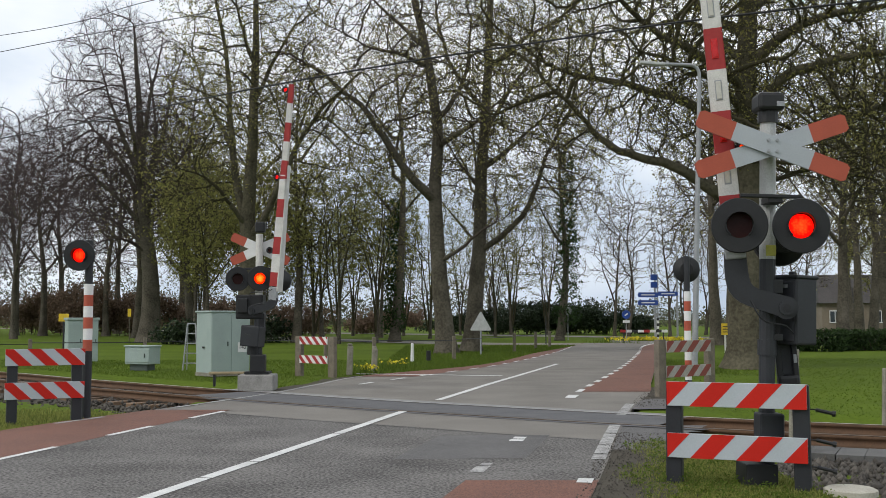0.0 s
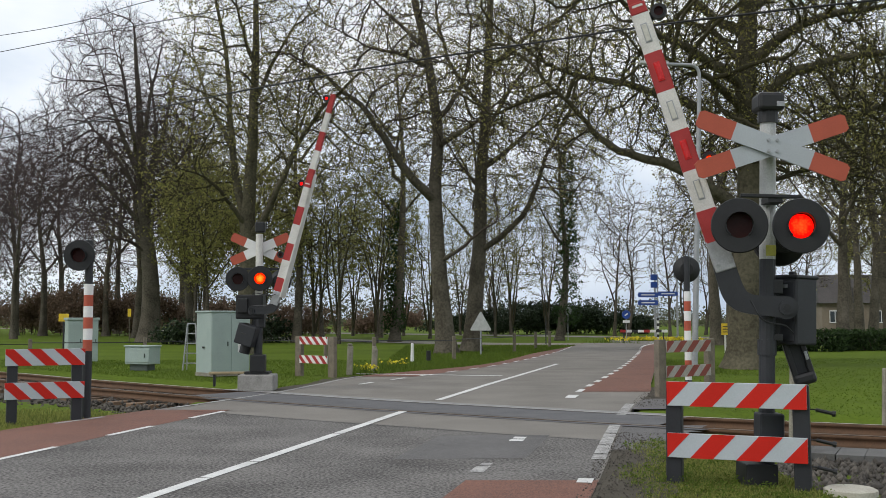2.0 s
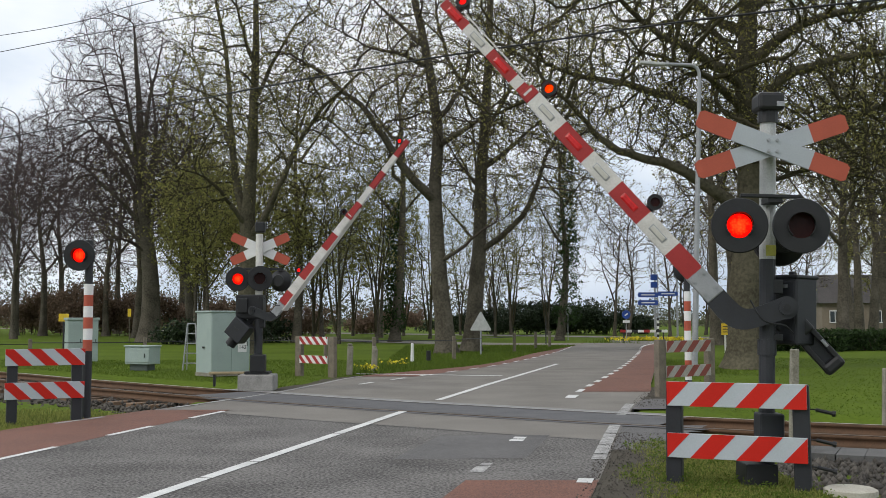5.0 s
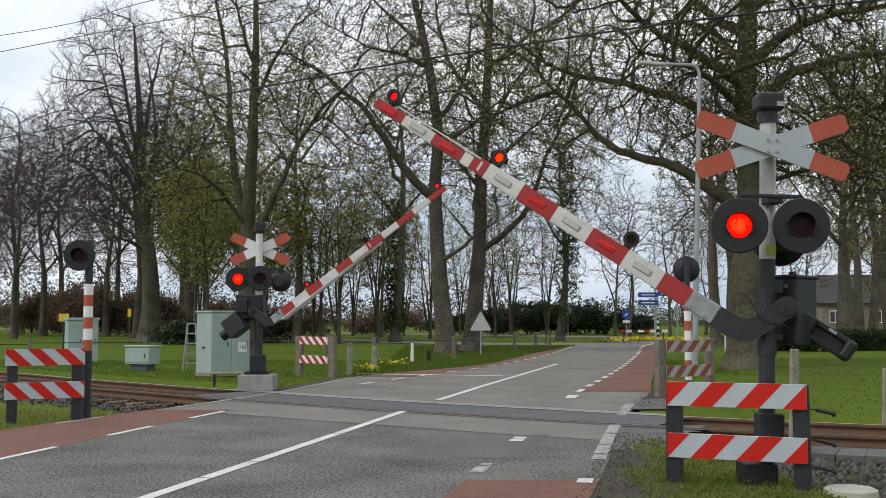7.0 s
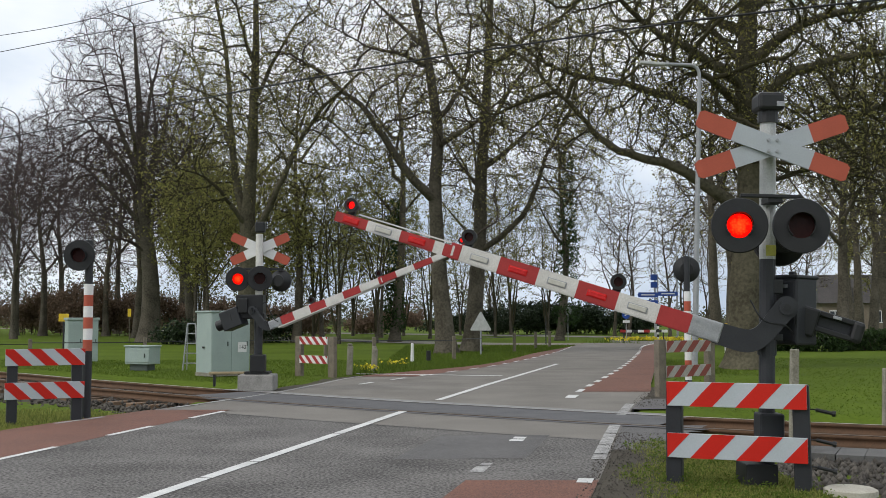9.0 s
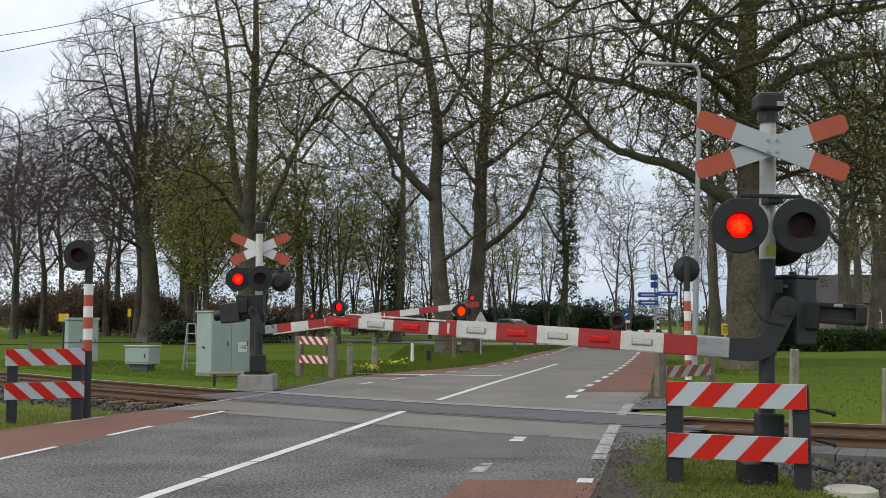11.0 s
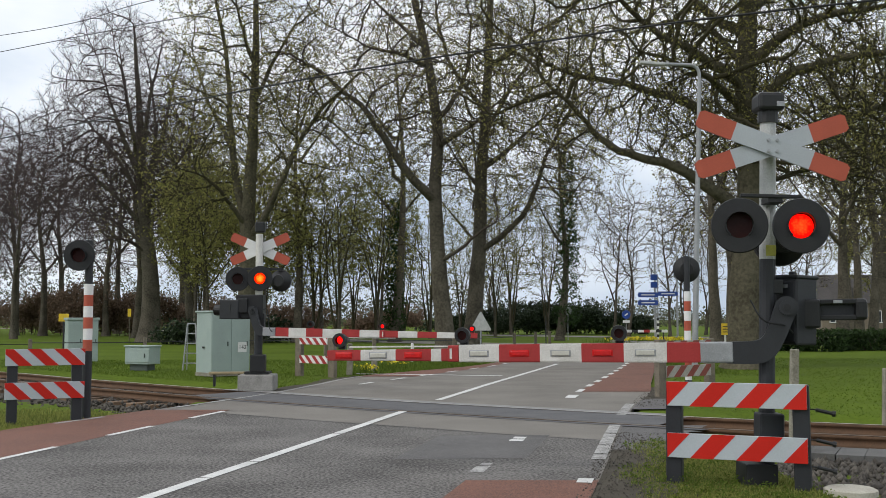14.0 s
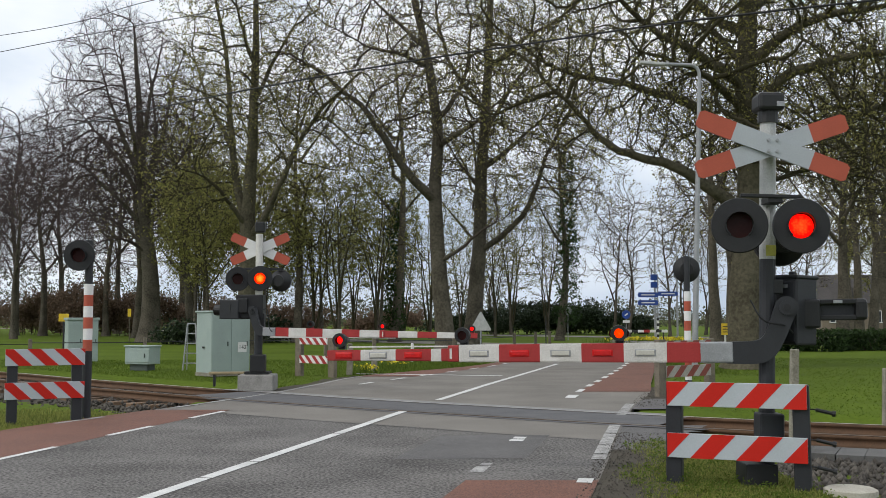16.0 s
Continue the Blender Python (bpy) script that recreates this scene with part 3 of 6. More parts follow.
# ---- trees ----
class Skeleton:
    """A tree that grows from given limbs towards points strewn through its crown, then thickens from the twigs down."""

    def __init__(self, seed, step):
        self.rng = np.random.default_rng(seed)
        self.step = step
        self.pos, self.up, self.least = [], [], []

    def limb(self, pts, r0, r1, first):
        """Seed nodes along a limb; a later limb starts at the nearest node of the earlier ones."""
        p = smooth(pts, 6)
        s = np.concatenate([[0], np.cumsum(np.linalg.norm(np.diff(p, axis=0), axis=1))])
        n = max(3, int(s[-1] / self.step))
        d = np.linspace(0, s[-1], n)
        q = np.stack([np.interp(d, s, p[:, a]) for a in range(3)], 1)
        sway = np.cumsum(self.rng.normal(0, 0.022, q.shape), axis=0)
        q[1:-1] += (sway - sway[-1] * np.linspace(0, 1, n)[:, None])[1:-1] * (0.5 if first else 1.2)
        prev = -1
        if not first:
            prev = int(np.argmin(np.linalg.norm(np.array(self.pos) - q[0], axis=1)))
            q = q[1:]
        for k, c in enumerate(q):
            self.pos.append(c)
            self.up.append(prev)
            self.least.append(r0 + (r1 - r0) * (k / max(1, len(q) - 1)) ** 0.8)
            prev = len(self.pos) - 1

    def grow(self, aims, reach, kill, lift, gnarl, rounds=70):
        rng = self.rng
        pos, up = np.array(self.pos), list(self.up)
        self.least = list(self.least)
        near, dist = np.zeros(len(aims), int), np.full(len(aims), 1e9)
        for i, c in enumerate(pos):
            d = ((aims - c) ** 2).sum(1)
            m = d < dist
            dist[m], near[m] = d[m], i
        heading = np.zeros_like(pos)
        for i, u in enumerate(up):
            if u >= 0:
                v = pos[i] - pos[u]
                heading[i] = v / (np.linalg.norm(v) + 1e-9)
        kids = np.zeros(len(pos), int)
        alive = np.ones(len(aims), bool)
        for _ in range(rounds):
            use = alive & (dist < reach ** 2)
            if not use.any():
                break
            pull = np.zeros((len(pos), 3))
            v = aims[use] - pos[near[use]]
            v /= np.linalg.norm(v, axis=1)[:, None] + 1e-9
            np.add.at(pull, near[use], v)
            src = np.unique(near[use])
            src = src[kids[src] < 3]
            if not len(src):
                break
            kids[src] += 1
            w = pull[src] / (np.linalg.norm(pull[src], axis=1)[:, None] + 1e-9)
            w = w + 0.6 * heading[src] + rng.normal(0, gnarl, w.shape) + np.array((0, 0, lift))
            w /= np.linalg.norm(w, axis=1)[:, None] + 1e-9
            fresh = pos[src] + w * self.step * rng.uniform(0.75, 1.25, (len(src), 1))
            base = len(pos)
            pos, heading = np.vstack([pos, fresh]), np.vstack([heading, w])
            kids = np.concatenate([kids, np.zeros(len(src), int)])
            up.extend(src.tolist())
            live = np.nonzero(alive)[0]
            d = ((aims[live][:, None] - fresh[None]) ** 2).sum(2)
            k = d.argmin(1)
            best = d[np.arange(len(live)), k]
            m = best < dist[live]
            dist[live[m]], near[live[m]] = best[m], base + k[m]
            alive &= dist > kill ** 2
        self.pos, self.up, self.heading = pos, np.array(up), heading

    def thicken(self, tip, power):
        n = len(self.pos)
        r = np.zeros(n)
        kids = [[] for _ in range(n)]
        least = np.concatenate([self.least, np.zeros(n - len(self.least))])
        least[len(self.least):self.coarse] = tip * 1.9
        for i in range(n - 1, -1, -1):
            r[i] = max(tip, r[i] ** (1 / power), least[i])
            u = self.up[i]
            if u >= 0:
                kids[u].append(i)
                r[u] += min(r[i], 0.16) ** power if u >= len(self.least) else 0.0
        for i in range(n):
            u = self.up[i]
            if u >= 0:
                r[i] = min(r[i], r[u])
        return r, kids

    def spikes(self, r, twigs, twig, t):
        """Fine twigs: slender three-sided spikes on the thin branches."""
        rng, pos = self.rng, self.pos
        ends = np.repeat(np.nonzero((r < 0.035) & (np.arange(len(r)) >= len(self.least)))[0], twigs)
        m = len(ends)
        w = self.heading[ends] * 1.1 + rng.normal(0, 0.42, (m, 3)) + np.array((0, 0, 0.15))
        w /= np.linalg.norm(w, axis=1)[:, None]
        a = np.cross(w, rng.normal(0, 1, (m, 3)))
        a /= np.linalg.norm(a, axis=1)[:, None] + 1e-9
        b = np.cross(w, a)
        root = pos[ends]
        top = root + w * twig * rng.uniform(0.4, 1.3, (m, 1))
        v = np.stack([root + a * t, root + (b * 0.87 - a * 0.5) * t, root - (b * 0.87 + a * 0.5) * t, top], 1).reshape(-1, 3)
        f = (np.array([(0, 1, 3), (1, 2, 3), (2, 0, 3)])[None] + 4 * np.arange(m)[:, None, None]).reshape(-1, 3)
        return v, f, top, root

    def meshes(self, bark, leaf, leaf_count, leaf_size, parent, tip=0.0105, power=1.9, twigs=2, twig=0.5, flare=1.4, rind=None):
        rng = self.rng
        r, kids = self.thicken(tip, power)
        pos = self.pos
        starts = [(-1, 0)]
        stout, thin = [], []
        while starts:
            u, i = starts.pop()
            ids = [i]
            while kids[ids[-1]]:
                c = sorted(kids[ids[-1]], key=lambda k: -r[k])
                starts += [(ids[-1], k) for k in c[1:]]
                ids.append(c[0])
            pts, rad = pos[ids], r[ids].copy()
            if u >= 0:
                pts, rad = np.vstack([pos[u], pts]), np.concatenate([[rad[0]], rad])
            else:
                rad *= 1 + (flare - 1) * np.exp(-np.maximum(pts[:, 2], 0) / 0.45)
            cut = int((rad > 0.085).sum())
            if cut > 1:
                stout.append((pts[:cut], rad[:cut]))
            if cut < len(pts):
                a = max(0, cut - 1)
                if len(pts) - a > 1:
                    thin.append((pts[a:], rad[a:]))
        for which, paths in (("trunk", stout), ("crown", thin)):
            verts, faces, base = [], [], 0
            for pts, rad in paths:
                k = 14 if rad[0] > 0.3 else 8 if rad[0] > 0.13 else 5 if rad[0] > 0.05 else 3
                n = len(pts)
                t = np.gradient(pts, axis=0)
                t /= np.linalg.norm(t, axis=1)[:, None] + 1e-9
                a = np.cross(t, (0.12, 0.97, 0.2))
                a /= np.linalg.norm(a, axis=1)[:, None] + 1e-9
                b = np.cross(t, a)
                th = np.arange(k) * 2 * math.pi / k
                lump = 1 + (0.05 * np.sin(3 * th + rng.uniform(0, 6))[None] + 0.03 * np.sin(5 * th)[None] + rng.normal(0, 0.012, (n, k)) if k > 7 else 0)
                rr = (rad[:, None] * lump)[:, :, None]
                ring = pts[:, None] + rr * (a[:, None] * np.cos(th)[None, :, None] + b[:, None] * np.sin(th)[None, :, None])
                verts.append(ring.reshape(-1, 3))
                i, j = np.meshgrid(np.arange(n - 1), np.arange(k), indexing="ij")
                q = np.stack([i * k + j, i * k + (j + 1) % k, (i + 1) * k + (j + 1) % k, (i + 1) * k + j], -1).reshape(-1, 4)
                faces.append(q + base)
                base += n * k
            if which == "crown":
                v, f, top, root = self.spikes(r, twigs, twig, tip * 0.8)
                verts.append(v)
                faces = [np.concatenate([q[:, (0, 1, 2)], q[:, (0, 2, 3)]]) for q in faces] + [f + base]
            if verts:
                mesh_of(which, np.concatenate(verts), np.concatenate(faces), (rind or TRUNK) if which == "trunk" else bark, parent, True)
        if leaf_count:
            scatter("foliage", np.concatenate([top, root * 0.5 + top * 0.5]), leaf, leaf_count, leaf_size, rng, parent, 0.1)


def scatter(name, centres, material, count, size, rng, parent=None, spread=0.2):
    """Small pointed leaves about the given places."""
    c = centres[rng.integers(0, len(centres), count)] + rng.normal(0, spread, (count, 3))
    a = rng.normal(0, 1, (count, 3))
    a /= np.linalg.norm(a, axis=1)[:, None]
    b = np.cross(a, rng.normal(0, 1, (count, 3)))
    b /= np.linalg.norm(b, axis=1)[:, None]
    s = size * rng.uniform(0.5, 1.4, count)[:, None]
    verts = np.stack([c - a * s, c + b * s * 0.5, c + a * s, c - b * s * 0.5], 1).reshape(-1, 3)
    faces = np.arange(count * 4).reshape(-1, 4)
    return mesh_of(name, verts, faces, material, parent)


def tree(name, at, limbs, crowns, aims, seed, label, bark, leaf, leaf_count, leaf_size=0.06, step=0.3, reach=3.0, kill=0.36, lift=0.05, gnarl=0.16, **fine):
    """limbs: (points in x, y, z from the base, radius at the start, at the end), the trunk first; crowns: (centre, radii) of the rounded masses it fills."""
    ob = thing(name, pose(*at, -0.05), label, "tree")
    sk = Skeleton(seed, step)
    for k, (pts, r0, r1) in enumerate(limbs):
        sk.limb(pts, r0, r1, k == 0)
    share = np.array([a * b * c for _, (a, b, c) in crowns])
    cloud = []
    for (centre, radii), part_of in zip(crowns, share / share.sum()):
        n = int(aims * part_of)
        d = sk.rng.normal(0, 1, (n, 3))
        d /= np.linalg.norm(d, axis=1)[:, None]
        d *= sk.rng.uniform(0, 1, (n, 1)) ** (1 / 2.4) * (1 + 0.12 * np.sin(5 * d[:, :1] + seed) + 0.1 * np.sin(7 * d[:, 2:] + 2 * seed))
        cloud.append(np.array(centre) + d * np.array(radii))
    cloud = np.concatenate(cloud)
    sk.rng.shuffle(cloud)
    few = max(40, len(cloud) // 9)
    sk.grow(cloud[:few], reach * 1.6, kill * 2.2, lift, gnarl * 0.7)
    sk.coarse = len(sk.pos)
    sk.grow(cloud[few:], reach, kill, lift, gnarl)
    sk.meshes(bark, leaf, leaf_count, leaf_size, ob, **fine)
    return ob


def make_main_trees():
    # two tall oaks on the verge, side by side
    tree("oak_tree", (0.15, 44.9), [
        ([(0, 0, 0), (-0.25, 0, 3.5), (-0.45, 0, 6.9), (-0.4, 0.3, 10.0), (-0.9, 0.4, 13.2), (-1.6, 0.6, 16.5), (-1.9, 0.6, 19)], 0.42, 0.09),
        ([(-0.45, 0, 6.6), (-1.4, -0.3, 7.5), (-2.4, -0.6, 8.8), (-3.4, -0.9, 10.3), (-4.4, -1, 11.1), (-5.4, -1.2, 11.9), (-6.6, -1.3, 12.7)], 0.22, 0.05),
        ([(-0.4, 0.1, 9.0), (0.5, -0.3, 9.5), (1.4, -0.6, 10.0), (2.4, -0.8, 10.9)], 0.14, 0.04),
        ([(-0.45, 0.2, 10.1), (0.2, 0.4, 11.0), (0.8, 0.6, 12.4), (1.1, 0.7, 14.4)], 0.13, 0.04),
        ([(-1.0, 0.4, 13.4), (-2.0, 0.8, 14.6), (-2.9, 1.0, 15.4), (-4.2, 1.1, 16.8)], 0.11, 0.03),
        ([(-0.9, 0.3, 12.6), (-2.2, -0.4, 13.0), (-3.6, -0.8, 13.2), (-5.0, -1.0, 14.0)], 0.1, 0.03),
        ([(-0.2, 0, 4.0), (0.5, -0.5, 4.5), (1.3, -0.9, 5.2), (2.4, -1.2, 5.7)], 0.11, 0.03)],
        [((-1.3, 0, 13.2), (5.6, 4.2, 6.8)), ((-5.4, -0.8, 12.2), (3.2, 3.0, 3.6)), ((2.2, -0.9, 7.6), (2.2, 2.0, 2.6))],
        3300, 11, "tall bare oak with forked crown on the grass verge", BARK_GREY, BUDS, 15000, 0.06, gnarl=0.2, lift=0.02)
    tree("oak_tree", (1.25, 47.3), [
        ([(0, 0, 0), (0.35, 0, 4.0), (0.5, 0, 8.0), (0.75, 0.2, 12.0), (0.9, 0.2, 16.0), (1.1, 0, 20)], 0.42, 0.1),
        ([(0.4, 0, 4.6), (1.6, -0.4, 5.5), (2.6, -0.8, 6.6), (3.5, -1.0, 9.0), (4.6, -1.2, 11.2), (5.6, -1.4, 12.0)], 0.15, 0.04),
        ([(0.55, 0, 8.4), (1.6, 0.6, 9.2), (2.8, 1.0, 10.2), (4.2, 1.2, 11.6)], 0.14, 0.04),
        ([(0.6, 0, 9.6), (1.2, -0.4, 11.0), (2.4, -0.8, 12.6), (3.4, -1.0, 14.6)], 0.13, 0.04),
        ([(0.7, 0.1, 11.0), (-0.6, 0.8, 12.8), (-1.4, 1.2, 15.0), (-1.6, 1.4, 17.6)], 0.13, 0.04),
        ([(0.5, 0, 7.4), (-0.4, 0.9, 8.6), (-1.2, 1.5, 10.0)], 0.09, 0.03),
        ([(0.8, 0.1, 13.0), (2.4, -0.5, 14.2), (4.2, -0.8, 15.2), (5.6, -1, 16.6)], 0.12, 0.04)],
        [((1.6, 0, 13.4), (5.2, 4.4, 7.2)), ((4.2, -0.9, 9.2), (3.0, 2.4, 3.6))],
        3300, 12, "tall bare oak with a low sweeping limb", BARK_GREY, BUDS, 15000, 0.06, gnarl=0.2, lift=0.02)
    # the broad mossy oak behind the barrier
    tree("oak_tree", (9.17, 31.7), [
        ([(0, 0, 0), (0, 0, 2.6), (0.15, 0, 4.3), (0.2, 0, 6.1), (0.1, 0.1, 7.8), (0.2, 0, 9.6), (0.3, 0, 11.4), (0.4, 0, 14.0)], 0.57, 0.2),
        ([(-0.1, 0, 4.8), (-1.1, -0.4, 5.4), (-2.3, -0.8, 6.0), (-3.4, -1.1, 6.3), (-4.3, -1.4, 6.7), (-4.9, -1.6, 7.2), (-5.4, -1.8, 7.7), (-6.0, -2, 8.1)], 0.22, 0.05),
        ([(0, 0, 7.0), (-1.4, 0.3, 8.1), (-2.4, 0.5, 8.5), (-3.6, 0.6, 8.9), (-4.6, 0.8, 9.1), (-6.0, 1, 9.7)], 0.2, 0.05),
        ([(0.1, 0, 8.7), (-1.6, -1, 9.5), (-2.8, -1.5, 9.9), (-3.8, -2, 10.5), (-4.5, -2.4, 11.3)], 0.19, 0.05),
        ([(0.1, 0, 7.8), (-1.3, -1.6, 8.5), (-2.5, -2.6, 8.8), (-3.8, -3.4, 8.9)], 0.15, 0.04),
        ([(0.4, 0, 7.7), (1.2, -0.5, 8.8), (2.1, -0.9, 9.1), (3.2, -1.2, 9.4), (4.4, -1.5, 9.5), (5.8, -1.7, 10.2)], 0.2, 0.05),
        ([(0.4, 0, 6.7), (2.1, 0.8, 7.2), (3.4, 1.3, 7.6), (4.7, 1.7, 8.3), (6.1, 2, 8.7), (7.7, 2.2, 9.4)], 0.19, 0.05),
        ([(0.3, 0, 9.4), (1.1, -0.8, 10.1), (1.9, -1.4, 10.4), (3.5, -2, 10.5), (5.0, -2.4, 10.9)], 0.18, 0.05),
        ([(0.3, 0, 5.5), (2.0, 1.5, 6.1), (3.6, 2.4, 6.5), (5.1, 3, 6.0), (6.4, 3.4, 5.8)], 0.1, 0.03),
        ([(0.2, 0, 10.3), (-0.8, 1, 11.3), (-1.9, 1.6, 12.6), (-2.9, 2, 13.7)], 0.17, 0.05),
        ([(0.3, 0, 11.0), (2.0, 1, 12.4), (3.7, 1.6, 13.5)], 0.16, 0.05),
        ([(0.2, 0, 9.2), (-0.2, 2, 10.8), (-1.4, 3.2, 11.6), (-2.6, 4, 11.4)], 0.15, 0.04)],
        [((0.4, 0, 10.6), (7.6, 5.2, 4.6)), ((-4.6, -0.8, 8.8), (4.2, 3.4, 2.5)), ((5.2, 1.2, 7.6), (4.2, 3.2, 2.6))],
        13500, 13, "broad mossy oak with thick gnarled limbs", BARK_GREEN, BUDS_GREEN, 38000, 0.045, step=0.26, reach=2.4, kill=0.32, gnarl=0.28, lift=0.02, tip=0.0108, power=1.8, twigs=3, twig=0.42, rind=TRUNK_MOSS)
    # fan-shaped beech far back: leaders swept up to a domed outline
    tree("beech_tree", (-18.9, 67.3), [
        ([(0, 0, 0), (0.1, 0, 3.1), (-0.2, 0, 6.1), (-0.5, 0, 9.0), (-0.7, 0, 11.2), (-0.9, 0, 14.9), (-1.2, 0, 18.7), (-1.4, 0, 20.8)], 0.7, 0.06),
        ([(-0.5, 0, 10.1), (0.4, 0.5, 13.1), (1.0, 0.8, 16.6), (1.8, 1, 19.4)], 0.24, 0.03),
        ([(-0.6, 0, 10.5), (-1.9, -0.6, 13.3), (-2.7, -1, 15.8), (-3.2, -1.2, 18.0)], 0.22, 0.03),
        ([(-0.7, 0, 11.2), (0, -1.2, 14.7), (0.7, -1.8, 17.8), (1.1, -2, 19.6)], 0.2, 0.03),
        ([(-0.5, 0, 9.0), (-2.6, 0.8, 12.1), (-4.6, 1.4, 14.4), (-6.0, 1.8, 15.8)], 0.2, 0.03),
        ([(-0.7, 0, 11.6), (-2.2, 1.6, 15.6), (-2.8, 2.2, 18.8), (-3.1, 2.4, 20.2)], 0.2, 0.03),
        ([(-0.4, 0, 7.5), (-2.2, -1, 9.6), (-4.1, -1.8, 11.3), (-5.6, -2.2, 12.3)], 0.17, 0.03),
        ([(-0.2, 0, 6.1), (-2.2, 1, 7.6), (-4.1, 1.6, 8.4), (-5.4, 2, 8.8)], 0.13, 0.03),
        ([(-0.4, 0, 8.3), (1.4, -1, 10.7), (2.8, -1.6, 12.4), (3.6, -2, 13.4)], 0.16, 0.03),
        ([(-0.2, 0, 5.7), (-1.1, -1.4, 6.5), (-2.1, -2.4, 6.4), (-3.2, -3, 5.9)], 0.1, 0.03),
        ([(-0.5, 0, 9.7), (-0.4, -2.4, 13.0), (-0.8, -3.2, 16.1), (-1.4, -3.6, 18.1)], 0.18, 0.03),
        ([(-0.5, 0, 9.7), (-0.5, 2.4, 13.9), (-1.2, 3.2, 17.9), (-1.8, 3.6, 20.2)], 0.18, 0.03)],
        [((-1.9, 0, 14.8), (5.8, 4.8, 6.7)), ((-3.6, 0, 11.0), (4.9, 4.2, 5.6)), ((1.2, 0, 11.4), (3.0, 3.4, 4.6))],
        7600, 14, "large bare beech with a fan-shaped crown", BARK_PURPLE, LEAF_PURPLE, 5000, 0.04, step=0.34, reach=3.0, kill=0.36, gnarl=0.1, lift=0.16, tip=0.012, power=1.85, twigs=3, twig=0.9)
    # mossy tree with two leaders behind the equipment cabinets
    tree("oak_tree", (-8.55, 45.0), [
        ([(0, 0, 0), (0.1, 0, 2.4), (0.1, 0, 4.5), (0.1, 0, 6.0), (0.2, 0, 8.5), (0.2, 0, 11.0), (0.3, 0, 13.5), (0.3, 0, 17.2)], 0.46, 0.08),
        ([(0.1, 0, 5.0), (-0.3, 0.3, 6.8), (-0.7, 0.5, 8.8), (-0.9, 0.6, 10.8), (-1.2, 0.8, 13.2), (-1.6, 0.8, 15.2), (-1.9, 0.8, 16.8)], 0.22, 0.05),
        ([(0.2, 0, 5.0), (0.9, -0.4, 5.9), (1.7, -0.8, 7.5), (2.3, -1, 8.8), (3.2, -1.2, 10.0), (4.1, -1.4, 11.0), (5.1, -1.5, 11.9)], 0.17, 0.05),
        ([(-0.7, 0.5, 8.8), (-1.7, 1.4, 10.5), (-2.5, 2, 12.2), (-3.0, 2.4, 13.8)], 0.12, 0.03),
        ([(0.2, 0, 10.7), (0.9, 0.8, 12.7), (1.6, 1.3, 14.1), (2.3, 1.6, 15.5)], 0.13, 0.03),
        ([(0.1, 0, 5.5), (-0.7, -1.2, 6.6), (-1.4, -1.8, 7.3), (-2.3, -2.2, 7.7)], 0.12, 0.03),
        ([(0.2, 0, 12.7), (-0.2, -0.6, 14.3), (-0.5, -0.8, 16.0)], 0.1, 0.03)],
        [((-0.3, 0, 13.4), (3.9, 3.6, 6.4)), ((3.2, -1.2, 9.6), (2.8, 2.2, 3.2)), ((-2.2, -0.8, 7.6), (2.6, 2.4, 2.6))],
        3100, 15, "mossy oak with two leaders and a leaning limb", BARK_GREEN, BUDS_GREEN, 18000, 0.055, gnarl=0.2, lift=0.06, rind=TRUNK_MOSS)


make_main_trees()


def plain_tree(name, at, height, r, wide, low, aims, seed, label, bark, leaf, count, size=0.08, forks=4, stems=1, **fine):
    """A tree of the wood: straight or many-stemmed, with an egg-shaped crown from the height low upwards."""
    rng = np.random.default_rng(seed)
    limbs = []
    for k in range(stems):
        a = 6.28 * k / stems + rng.uniform(-0.4, 0.4)
        out = 0 if stems == 1 else wide * rng.uniform(0.3, 0.7)
        c, s = math.cos(a) * out, math.sin(a) * out
        top = height * (0.86 if k == 0 else rng.uniform(0.6, 0.85))
        w = rng.normal(0, 0.012 * height, 4)
        limbs.append(([(0, 0, 0 if k == 0 else 0.25), (c * 0.25 + w[0], s * 0.25 + w[1], top * 0.33), (c * 0.65 + w[2], s * 0.65 + w[3], top * 0.68), (c, s, top)], r * (1 if k == 0 else 0.75), r * 0.16))
    for k in range(forks):
        z = low + (height * 0.75 - low) * (k + rng.uniform(0, 0.8)) / forks
        a = 2.4 * k + rng.uniform(-0.5, 0.5)
        c, s = math.cos(a) * wide * 0.75, math.sin(a) * wide * 0.75
        limbs.append(([(0, 0, z), (c * 0.4, s * 0.4, z + wide * 0.35), (c, s, z + wide * 0.85)], r * 0.34, 0.03))
    mid = (low + height) / 2
    return tree(name, at, limbs, [((0, 0, mid + 0.04 * height), (wide, wide, (height - low) / 2))], aims, seed, label, bark, leaf, count, size, **fine)


